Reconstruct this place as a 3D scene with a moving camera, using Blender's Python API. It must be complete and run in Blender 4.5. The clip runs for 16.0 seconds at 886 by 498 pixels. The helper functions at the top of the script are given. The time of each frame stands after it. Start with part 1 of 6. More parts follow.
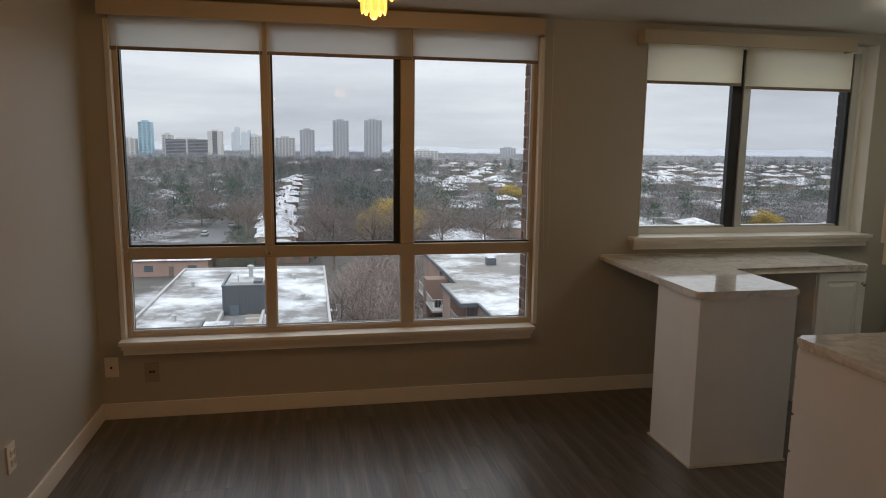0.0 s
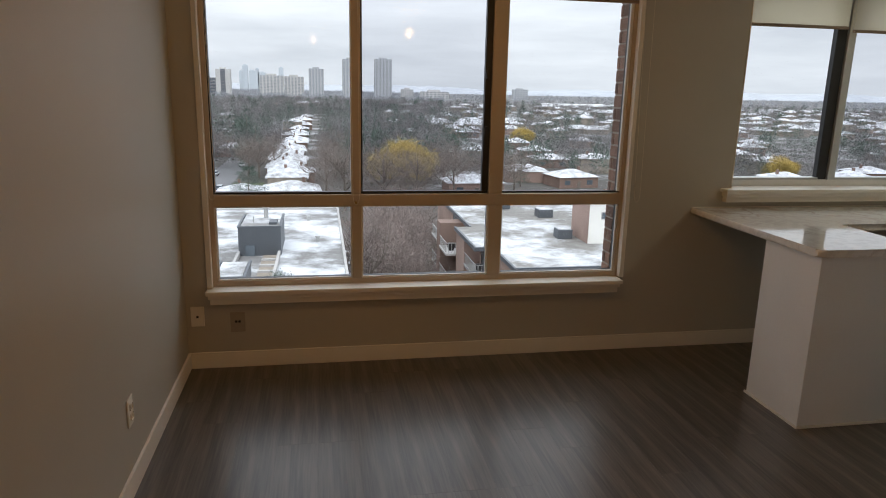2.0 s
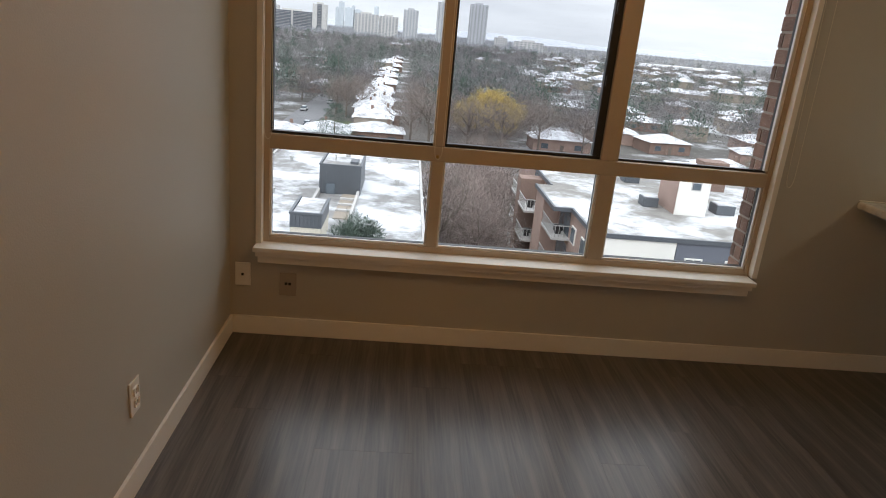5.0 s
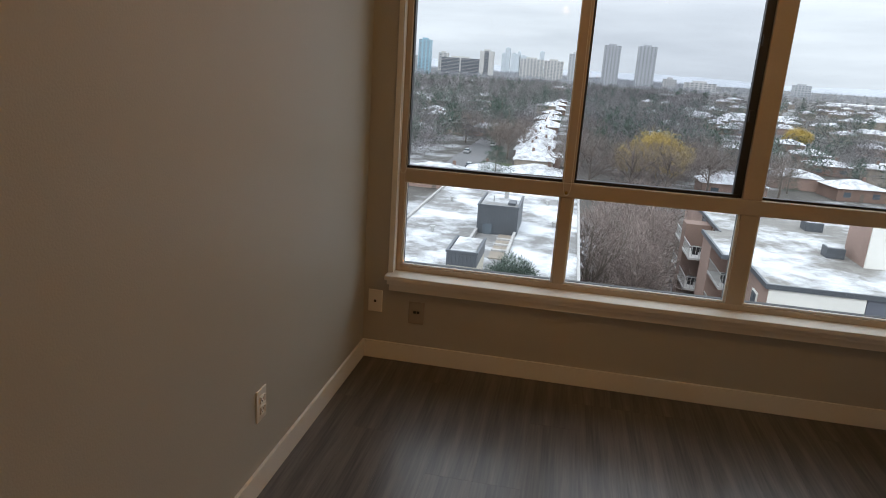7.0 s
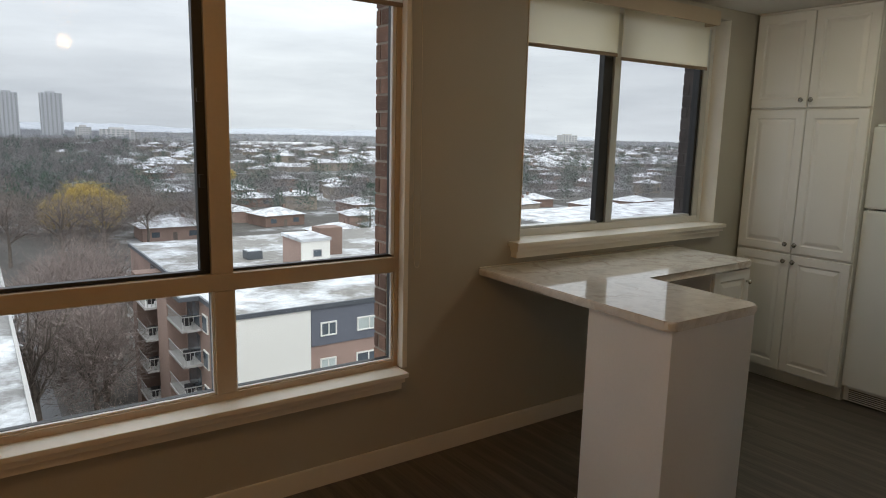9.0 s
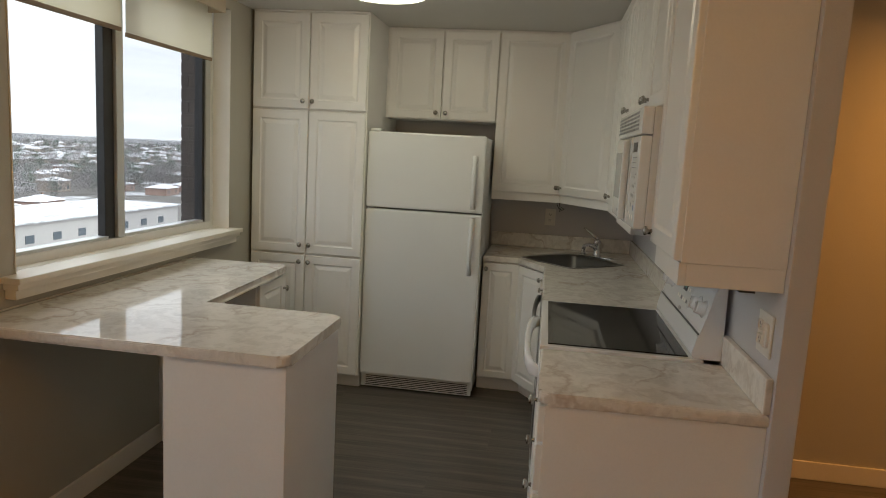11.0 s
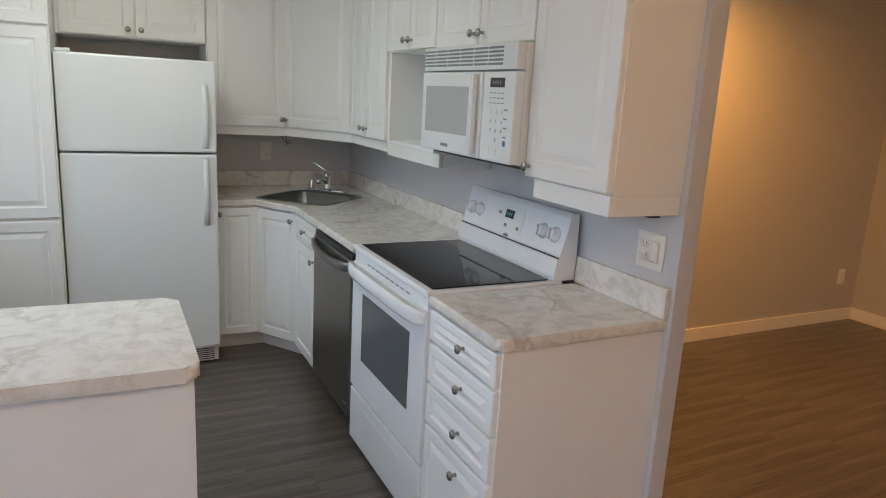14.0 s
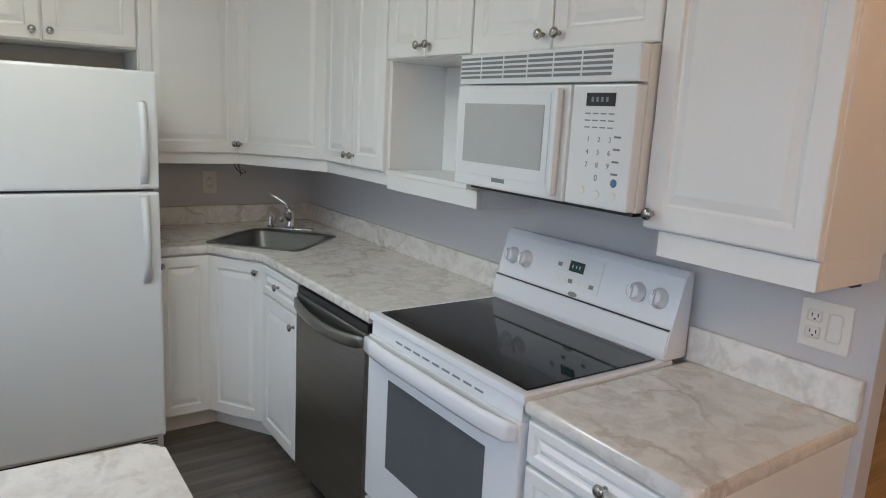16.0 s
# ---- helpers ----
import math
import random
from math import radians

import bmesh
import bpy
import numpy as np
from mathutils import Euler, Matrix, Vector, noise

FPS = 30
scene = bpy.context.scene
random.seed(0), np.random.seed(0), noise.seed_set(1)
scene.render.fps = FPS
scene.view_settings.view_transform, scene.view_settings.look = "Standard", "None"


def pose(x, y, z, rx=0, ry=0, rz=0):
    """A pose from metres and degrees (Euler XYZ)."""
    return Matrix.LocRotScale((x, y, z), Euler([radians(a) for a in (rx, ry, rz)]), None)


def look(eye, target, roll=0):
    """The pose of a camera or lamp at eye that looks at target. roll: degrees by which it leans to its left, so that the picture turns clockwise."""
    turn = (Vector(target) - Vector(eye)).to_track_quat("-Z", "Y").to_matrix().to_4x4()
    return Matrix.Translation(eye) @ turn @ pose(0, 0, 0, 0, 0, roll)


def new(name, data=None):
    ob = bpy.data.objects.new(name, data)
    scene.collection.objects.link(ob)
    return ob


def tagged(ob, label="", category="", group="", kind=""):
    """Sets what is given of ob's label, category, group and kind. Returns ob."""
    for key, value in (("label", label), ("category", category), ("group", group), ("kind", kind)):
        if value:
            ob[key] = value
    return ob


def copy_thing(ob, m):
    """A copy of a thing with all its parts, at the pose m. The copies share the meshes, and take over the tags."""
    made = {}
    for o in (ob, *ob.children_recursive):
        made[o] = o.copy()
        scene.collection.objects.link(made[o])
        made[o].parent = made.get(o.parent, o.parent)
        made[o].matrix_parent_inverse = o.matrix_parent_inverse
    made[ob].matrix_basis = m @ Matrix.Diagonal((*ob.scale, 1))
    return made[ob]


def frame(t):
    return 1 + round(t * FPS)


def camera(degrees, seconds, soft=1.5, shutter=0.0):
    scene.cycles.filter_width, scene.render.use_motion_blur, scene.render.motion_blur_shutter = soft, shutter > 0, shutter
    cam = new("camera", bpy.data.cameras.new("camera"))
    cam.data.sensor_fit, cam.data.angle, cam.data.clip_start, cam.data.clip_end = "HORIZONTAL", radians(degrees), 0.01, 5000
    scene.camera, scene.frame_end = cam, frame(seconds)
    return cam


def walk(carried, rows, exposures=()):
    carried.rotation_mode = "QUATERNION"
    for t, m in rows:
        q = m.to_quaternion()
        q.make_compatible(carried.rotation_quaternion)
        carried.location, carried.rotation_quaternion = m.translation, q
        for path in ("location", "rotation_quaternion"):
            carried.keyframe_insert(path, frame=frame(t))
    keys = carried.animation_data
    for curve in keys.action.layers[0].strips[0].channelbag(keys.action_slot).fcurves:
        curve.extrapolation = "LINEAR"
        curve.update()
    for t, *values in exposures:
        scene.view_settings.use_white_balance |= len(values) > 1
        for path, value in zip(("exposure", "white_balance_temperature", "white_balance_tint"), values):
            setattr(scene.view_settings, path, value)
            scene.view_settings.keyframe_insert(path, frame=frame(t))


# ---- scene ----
cam = camera(66.3, 16.0, soft=1.0, shutter=0.0)
PATH = [
    (0, (1.205, -4.052, 1.586), (1.584, -2.111, 1.29), 0.7),
    (0.5, (1.05, -3.906, 1.619), (1.38, -1.953, 1.342), -0.8),
    (1, (0.879, -3.857, 1.629), (1.239, -1.907, 1.366), -0.7),
    (1.5, (0.78, -3.872, 1.622), (1.124, -1.928, 1.302), 0.2),
    (2, (0.764, -3.832, 1.602), (1.114, -1.918, 1.14), 1.3),
    (2.5, (0.762, -3.819, 1.597), (1.099, -1.915, 1.086), -1.0),
    (3, (0.777, -3.745, 1.619), (1.114, -1.802, 1.284), 0.0),
    (3.5, (0.833, -3.571, 1.612), (1.164, -1.62, 1.32), -1.1),
    (4, (0.858, -3.427, 1.57), (1.146, -1.481, 1.21), -0.8),
    (4.5, (0.861, -3.263, 1.55), (1.088, -1.348, 1.019), 2.5),
    (5, (0.799, -3.14, 1.522), (0.934, -1.241, 0.91), 5.4),
    (5.2, (0.799, -3.119, 1.516), (0.823, -1.215, 0.905), 3.3),
    (7.3, (0.978, -3.174, 1.505), (0.638, -1.276, 0.977), 4.0),
    (7.5, (0.989, -3.154, 1.499), (0.701, -1.25, 0.959), 3.5),
    (8, (0.978, -2.988, 1.494), (1.093, -1.055, 0.995), 6.1),
    (8.5, (0.923, -2.835, 1.54), (1.586, -1.0, 1.101), 4.9),
    (9, (0.99, -2.607, 1.567), (2.119, -0.99, 1.23), 1.4),
    (9.5, (1.053, -2.401, 1.576), (2.465, -1.02, 1.262), 3.8),
    (10, (1.091, -2.236, 1.578), (2.783, -1.207, 1.295), 1.5),
    (10.2, (1.091, -2.17, 1.564), (2.884, -1.325, 1.297), 1.7),
    (12.3, (1.297, -1.385, 1.542), (3.262, -1.478, 1.179), 3.7),
    (12.5, (1.332, -1.313, 1.52), (3.296, -1.445, 1.163), 3.5),
    (13, (1.385, -1.173, 1.525), (3.33, -1.435, 1.138), 3.9),
    (13.5, (1.403, -1.087, 1.549), (3.253, -1.708, 1.112), -0.5),
    (14, (1.476, -0.966, 1.546), (3.219, -1.845, 1.111), 3.2),
    (14.5, (1.694, -0.932, 1.554), (3.436, -1.842, 1.186), 2.1),
    (15, (1.921, -0.913, 1.554), (3.66, -1.828, 1.184), -0.0),
    (15.5, (2.119, -0.866, 1.553), (3.795, -1.892, 1.179), 0.4),
    (16, (2.318, -0.884, 1.542), (3.931, -2.004, 1.162), 3.0),
]
EXPOSURES = [(0.0, -0.25, 6450, 10), (1.5, -0.15, 6450, 10), (2.5, 0.08, 6300, 10), (3.5, -0.2, 6450, 10), (4.5, -0.05, 6450, 10), (5.0, 0.26, 6450, 10), (7.5, -0.05, 6200, 8), (8.5, -0.1, 6300, 9), (9.5, -0.04, 6750, 7), (10.2, 0.14, 6850, 7), (12.3, 1.05, 5650, 10), (13.5, 1.12, 5500, 9), (14.0, 1.28, 5450, 9), (16.0, 1.3, 5400, 10)]
walk(cam, [(t, look(eye, target, roll)) for t, eye, target, roll in PATH], EXPOSURES)

# ---- world, sun, large lights ----
world = bpy.data.worlds.new("overcast_sky")
scene.world = world
world.use_nodes = True
wn, wl = world.node_tree.nodes, world.node_tree.links
wbg = wn["Background"]
sky = wn.new("ShaderNodeTexSky")
sky.sky_type, sky.sun_disc, sky.sun_elevation, sky.sun_rotation = "NISHITA", False, radians(28), radians(200)
sky.dust_density, sky.ozone_density = 4.0, 1.0
grey = wn.new("ShaderNodeHueSaturation")
grey.inputs["Saturation"].default_value = 0.10
wl.new(sky.outputs[0], grey.inputs["Color"])
wco = wn.new("ShaderNodeTexCoord")
wmap = wn.new("ShaderNodeMapping")
wmap.inputs["Scale"].default_value = (1.6, 1.6, 11.0)
wl.new(wco.outputs["Generated"], wmap.inputs[0])
wcl = wn.new("ShaderNodeTexNoise")
wcl.inputs["Scale"].default_value, wcl.inputs["Detail"].default_value, wcl.inputs["Roughness"].default_value = 1.5, 6.0, 0.55
wl.new(wmap.outputs[0], wcl.inputs["Vector"])
wrp = wn.new("ShaderNodeValToRGB")
wrp.color_ramp.elements[0].position, wrp.color_ramp.elements[0].color = 0.30, (5.0, 5.25, 5.75, 1)
wrp.color_ramp.elements[1].position, wrp.color_ramp.elements[1].color = 0.68, (7.4, 7.6, 8.0, 1)
wl.new(wcl.outputs["Fac"], wrp.inputs[0])
wmx = wn.new("ShaderNodeMixRGB")
wmx.inputs[0].default_value = 0.85
wl.new(grey.outputs[0], wmx.inputs[1])
wl.new(wrp.outputs[0], wmx.inputs[2])
# an overcast sky is about three times as bright overhead as at the horizon
wxyz, wup, wtot = wn.new("ShaderNodeSeparateXYZ"), wn.new("ShaderNodeMapRange"), wn.new("ShaderNodeMixRGB")
wl.new(wco.outputs["Generated"], wxyz.inputs[0]), wl.new(wxyz.outputs["Z"], wup.inputs[0])
wup.inputs[1].default_value, wup.inputs[2].default_value, wup.inputs[3].default_value, wup.inputs[4].default_value = 0.08, 1.0, 1.0, 2.5
wtot.blend_type, wtot.inputs[0].default_value = "MULTIPLY", 1.0
wl.new(wmx.outputs[0], wtot.inputs[1]), wl.new(wup.outputs[0], wtot.inputs[2])
wl.new(wtot.outputs[0], wbg.inputs["Color"])
wbg.inputs["Strength"].default_value = 0.158

sun = bpy.data.lights.new("sun", "SUN")
sun.energy, sun.angle, sun.color = 0.5, radians(20), (1.0, 0.97, 0.93)
new("sun", sun).matrix_world = look((0, -40, 60), (10, 40, -20))


def point_lamp(name, at, watts, color, radius):
    lamp = bpy.data.lights.new(name, "POINT")
    lamp.energy, lamp.color, lamp.shadow_soft_size = watts, color, radius
    ob = new(name, lamp)
    ob.location = at
    return ob


def dome_lamp(name, at, watts, color, radius):
    """The light that a flush ceiling fitting throws down through its glass."""
    lamp = bpy.data.lights.new(name, "AREA")
    lamp.shape, lamp.size, lamp.energy, lamp.color = "DISK", radius * 2, watts, color
    ob = new(name, lamp)
    ob.location = at
    return ob


CEIL = 2.366
point_lamp("pendant_bulb", (1.447, -1.402, 2.0), 5.6, (1.0, 0.50, 0.18), 0.04)
dome_lamp("kitchen_bulb", (4.43, -1.038, CEIL - 0.06), 2.1, (0.97, 0.94, 0.66), 0.2)
dome_lamp("hall_bulb", (3.95, -4.1, CEIL - 0.06), 15, (1.0, 0.40, 0.07), 0.12)
point_lamp("entry_bulb", (0.7, -5.6, 2.2), 12, (1.0, 0.52, 0.28), 0.05)


# ---- materials ----
def mat(name, color, rough=0.5, metal=0.0, vary=0.12, scale=6.0, fine=60.0, bump=0.05, stretch=(1, 1, 1), spec=0.5, random_tint=0.0, coat=0.0):
    m = bpy.data.materials.new(name)
    m.use_nodes = True
    n, l = m.node_tree.nodes, m.node_tree.links
    b = n["Principled BSDF"]
    b.inputs["Roughness"].default_value, b.inputs["Metallic"].default_value = rough, metal
    b.inputs["Specular IOR Level"].default_value, b.inputs["Coat Weight"].default_value = spec, coat
    co, mp = n.new("ShaderNodeTexCoord"), n.new("ShaderNodeMapping")
    mp.inputs["Scale"].default_value = stretch
    l.new(co.outputs["Object"], mp.inputs[0])
    big, small = n.new("ShaderNodeTexNoise"), n.new("ShaderNodeTexNoise")
    big.inputs["Scale"].default_value, big.inputs["Detail"].default_value = scale, 4
    small.inputs["Scale"].default_value, small.inputs["Detail"].default_value = fine, 3
    l.new(mp.outputs[0], big.inputs["Vector"]), l.new(mp.outputs[0], small.inputs["Vector"])
    add = n.new("ShaderNodeMath")
    add.operation = "MULTIPLY_ADD"
    l.new(small.outputs["Fac"], add.inputs[0])
    add.inputs[1].default_value = 0.45
    l.new(big.outputs["Fac"], add.inputs[2])
    ramp = n.new("ShaderNodeValToRGB")
    e = ramp.color_ramp.elements
    e[0].position, e[1].position = 0.48, 0.98
    e[0].color = (*[c * (1 - vary) for c in color], 1)
    e[1].color = (*[min(1, c * (1 + vary)) for c in color], 1)
    l.new(add.outputs[0], ramp.inputs[0])
    out = ramp.outputs[0]
    if random_tint:
        info, hsv, mr = n.new("ShaderNodeObjectInfo"), n.new("ShaderNodeHueSaturation"), n.new("ShaderNodeMapRange")
        mr.inputs[3].default_value, mr.inputs[4].default_value = 1 - random_tint, 1 + random_tint
        l.new(info.outputs["Random"], mr.inputs[0]), l.new(mr.outputs[0], hsv.inputs["Value"]), l.new(out, hsv.inputs["Color"])
        out = hsv.outputs[0]
    l.new(out, b.inputs["Base Color"])
    if bump:
        bp = n.new("ShaderNodeBump")
        bp.inputs["Strength"].default_value, bp.inputs["Distance"].default_value = bump, 0.01
        l.new(small.outputs["Fac"], bp.inputs["Height"]), l.new(bp.outputs[0], b.inputs["Normal"])
    return m


def glow(name, color, strength):
    m = bpy.data.materials.new(name)
    m.use_nodes = True
    b = m.node_tree.nodes["Principled BSDF"]
    b.inputs["Base Color"].default_value = (*color, 1)
    b.inputs["Emission Color"].default_value, b.inputs["Emission Strength"].default_value = (*color, 1), strength
    return m


M_WALL = mat("wall_paint", (0.462, 0.440, 0.378), 0.48, vary=0.04, scale=1.2, fine=180, bump=0.10)
M_WALLK = mat("kitchen_wall_paint", (0.60, 0.585, 0.585), 0.5, vary=0.03, scale=1.2, fine=180, bump=0.08)
M_CEIL = mat("ceiling_paint", (0.66, 0.64, 0.60), 0.9, vary=0.03, scale=1.5, fine=220, bump=0.12)
M_HEM = mat("brown_hem_bar", (0.26, 0.19, 0.13), 0.5, vary=0.05, scale=6, fine=80, bump=0.02)
M_TRIM = mat("trim_paint", (0.78, 0.74, 0.655), 0.38, vary=0.03, scale=5, fine=90, bump=0.03)
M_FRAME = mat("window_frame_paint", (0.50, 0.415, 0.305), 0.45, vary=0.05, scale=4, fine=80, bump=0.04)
M_BEAD = mat("white_glazing_bead", (0.74, 0.73, 0.70), 0.4, vary=0.03, bump=0.0)
M_SASH = mat("black_sash", (0.018, 0.019, 0.021), 0.45, vary=0.2, bump=0.02)
M_ALU = mat("aluminium", (0.62, 0.63, 0.62), 0.35, 0.6, vary=0.05, bump=0.02)
M_CAB = mat("thermofoil_white", (0.85, 0.845, 0.825), 0.32, vary=0.02, scale=3, fine=120, bump=0.015)
M_CABIN = mat("cabinet_panel", (0.84, 0.83, 0.81), 0.42, vary=0.03, scale=3, fine=120, bump=0.02)
M_APPL = mat("appliance_white", (0.80, 0.82, 0.82), 0.26, vary=0.015, scale=3, fine=260, bump=0.03)
M_ENAM = mat("enamel_white", (0.82, 0.83, 0.85), 0.2, vary=0.015, scale=3, fine=100, bump=0.0)
M_STEEL = mat("brushed_steel", (0.30, 0.30, 0.295), 0.32, 1.0, vary=0.07, scale=2, fine=40, bump=0.02, stretch=(1, 1, 40))
M_CHROME = mat("chrome", (0.72, 0.72, 0.72), 0.12, 1.0, vary=0.03, bump=0.0)
M_KNOB = mat("nickel_knob", (0.42, 0.41, 0.39), 0.25, 1.0, vary=0.05, bump=0.0)
M_GLASSBLK = mat("ceramic_glass", (0.010, 0.010, 0.011), 0.06, vary=0.1, bump=0.0, spec=0.4)
M_BLACK = mat("black_plastic", (0.02, 0.02, 0.022), 0.4, vary=0.1, bump=0.02)
M_GREYWIN = mat("oven_window", (0.12, 0.127, 0.14), 0.07, vary=0.05, bump=0.0)
M_MWWIN = mat("microwave_window", (0.47, 0.48, 0.47), 0.22, vary=0.03, bump=0.0)
M_PLATE = mat("plate_plastic", (0.78, 0.76, 0.70), 0.35, vary=0.02, bump=0.0)
M_TAN = mat("tan_plate", (0.36, 0.32, 0.26), 0.45, vary=0.04, bump=0.0)
M_INK = mat("grey_ink", (0.22, 0.23, 0.24), 0.6, vary=0.02, bump=0.0)
M_BLUE = mat("blue_key", (0.10, 0.19, 0.32), 0.5, vary=0.02, bump=0.0)
M_GREEN = glow("clock_digits", (0.12, 0.42, 0.34), 0.35)
M_CORD = mat("cord_plastic", (0.66, 0.62, 0.52), 0.5, vary=0.03, bump=0.0)
M_JOINT = mat("plank_joint", (0.02, 0.018, 0.016), 0.8, vary=0.1, bump=0.0)
M_AMBER = glow("amber_glass", (1.0, 0.60, 0.12), 1.4)
M_LAMP = glow("opal_glass", (1.0, 0.93, 0.76), 2.4)
M_DOME = glow("warm_opal_glass", (1.0, 0.75, 0.42), 2.0)
M_BRASS = mat("brass", (0.45, 0.31, 0.12), 0.3, 1.0, vary=0.05, bump=0.0)


def floor_material():
    m = mat("vinyl_plank", (0.106, 0.089, 0.073), 0.31, vary=0.75, scale=1.6, fine=9, bump=0.02, stretch=(13, 0.5, 1), random_tint=0.09, spec=0.7)
    return m


def counter_material():
    """Cream laminate with soft brown-grey veins."""
    m = bpy.data.materials.new("marble_laminate")
    m.use_nodes = True
    n, l = m.node_tree.nodes, m.node_tree.links
    b = n["Principled BSDF"]
    b.inputs["Roughness"].default_value = 0.07
    co = n.new("ShaderNodeTexCoord")
    warp = n.new("ShaderNodeTexNoise")
    warp.inputs["Scale"].default_value, warp.inputs["Detail"].default_value, warp.inputs["Roughness"].default_value = 3.2, 5, 0.6
    l.new(co.outputs["Object"], warp.inputs["Vector"])
    mixv = n.new("ShaderNodeMixRGB")
    mixv.blend_type, mixv.inputs[0].default_value = "ADD", 0.55
    l.new(co.outputs["Object"], mixv.inputs[1]), l.new(warp.outputs["Color"], mixv.inputs[2])
    v = n.new("ShaderNodeTexVoronoi")
    v.feature, v.inputs["Scale"].default_value = "DISTANCE_TO_EDGE", 2.4
    l.new(mixv.outputs[0], v.inputs["Vector"])
    vr = n.new("ShaderNodeValToRGB")
    vr.color_ramp.elements[0].position, vr.color_ramp.elements[0].color = 0.0, (1, 1, 1, 1)
    vr.color_ramp.elements[1].position, vr.color_ramp.elements[1].color = 0.045, (0, 0, 0, 1)
    l.new(v.outputs["Distance"], vr.inputs[0])
    fade = n.new("ShaderNodeTexNoise")
    fade.inputs["Scale"].default_value, fade.inputs["Detail"].default_value = 3.5, 3
    l.new(co.outputs["Object"], fade.inputs["Vector"])
    fr = n.new("ShaderNodeMapRange")
    fr.inputs[1].default_value, fr.inputs[2].default_value = 0.41, 0.62
    l.new(fade.outputs["Fac"], fr.inputs[0])
    mul = n.new("ShaderNodeMath")
    mul.operation = "MULTIPLY"
    l.new(vr.outputs[0], mul.inputs[0]), l.new(fr.outputs[0], mul.inputs[1])
    cloud = n.new("ShaderNodeTexNoise")
    cloud.inputs["Scale"].default_value, cloud.inputs["Detail"].default_value = 15, 8
    l.new(mixv.outputs[0], cloud.inputs["Vector"])
    base = n.new("ShaderNodeValToRGB")
    e = base.color_ramp.elements
    e[0].position, e[0].color = 0.30, (0.62, 0.585, 0.54, 1)
    e[1].position, e[1].color = 0.58, (0.78, 0.75, 0.70, 1)
    l.new(cloud.outputs["Fac"], base.inputs[0])
    vein = n.new("ShaderNodeMixRGB")
    vein.inputs[2].default_value = (0.55, 0.485, 0.425, 1)
    l.new(mul.outputs[0], vein.inputs[0]), l.new(base.outputs[0], vein.inputs[1])
    l.new(vein.outputs[0], b.inputs["Base Color"])
    return m


def glass_material(name, tint):
    m = bpy.data.materials.new(name)
    m.use_nodes = True
    n, l = m.node_tree.nodes, m.node_tree.links
    n.remove(n["Principled BSDF"])
    clear, shine, mix, facing = n.new("ShaderNodeBsdfTransparent"), n.new("ShaderNodeBsdfGlossy"), n.new("ShaderNodeMixShader"), n.new("ShaderNodeLayerWeight")
    clear.inputs[0].default_value = (*tint, 1)
    shine.inputs["Roughness"].default_value = 0.012
    facing.inputs[0].default_value = 0.5
    steep, share = n.new("ShaderNodeMath"), n.new("ShaderNodeMath")
    steep.operation, steep.inputs[1].default_value = "POWER", 5.0
    share.operation, share.inputs[1].default_value, share.inputs[2].default_value = "MULTIPLY_ADD", 0.9, 0.004
    l.new(facing.outputs["Facing"], steep.inputs[0]), l.new(steep.outputs[0], share.inputs[0])
    l.new(share.outputs[0], mix.inputs[0]), l.new(clear.outputs[0], mix.inputs[1]), l.new(shine.outputs[0], mix.inputs[2])
    l.new(mix.outputs[0], n["Material Output"].inputs[0])
    return m


def shade_material(name, dark, light):
    """Translucent roller-shade cloth with a slightly open weave."""
    m = bpy.data.materials.new(name)
    m.use_nodes = True
    n, l = m.node_tree.nodes, m.node_tree.links
    n.remove(n["Principled BSDF"])
    d, t, mix = n.new("ShaderNodeBsdfDiffuse"), n.new("ShaderNodeBsdfTranslucent"), n.new("ShaderNodeMixShader")
    weave = n.new("ShaderNodeTexNoise")
    weave.inputs["Scale"].default_value = 300
    ramp = n.new("ShaderNodeValToRGB")
    ramp.color_ramp.elements[0].color, ramp.color_ramp.elements[1].color = (*dark, 1), (*light, 1)
    l.new(weave.outputs["Fac"], ramp.inputs[0]), l.new(ramp.outputs[0], d.inputs[0]), l.new(ramp.outputs[0], t.inputs[0])
    mix.inputs[0].default_value = 0.80
    clear, weavemix = n.new("ShaderNodeBsdfTransparent"), n.new("ShaderNodeMixShader")
    weavemix.inputs[0].default_value = 0.20
    l.new(d.outputs[0], mix.inputs[1]), l.new(t.outputs[0], mix.inputs[2])
    l.new(mix.outputs[0], weavemix.inputs[1]), l.new(clear.outputs[0], weavemix.inputs[2]), l.new(weavemix.outputs[0], n["Material Output"].inputs[0])
    return m


M_FLOOR, M_MARBLE, M_PANE = floor_material(), counter_material(), glass_material("window_glass", (0.95, 0.965, 0.965))
M_PANE2 = glass_material("dusty_sash_glass", (0.885, 0.90, 0.91))
M_SHADE = shade_material("white_shade_cloth", (0.80, 0.78, 0.73), (0.90, 0.88, 0.83))
M_SHADE2 = shade_material("cream_shade_cloth", (0.84, 0.78, 0.62), (0.92, 0.87, 0.71))


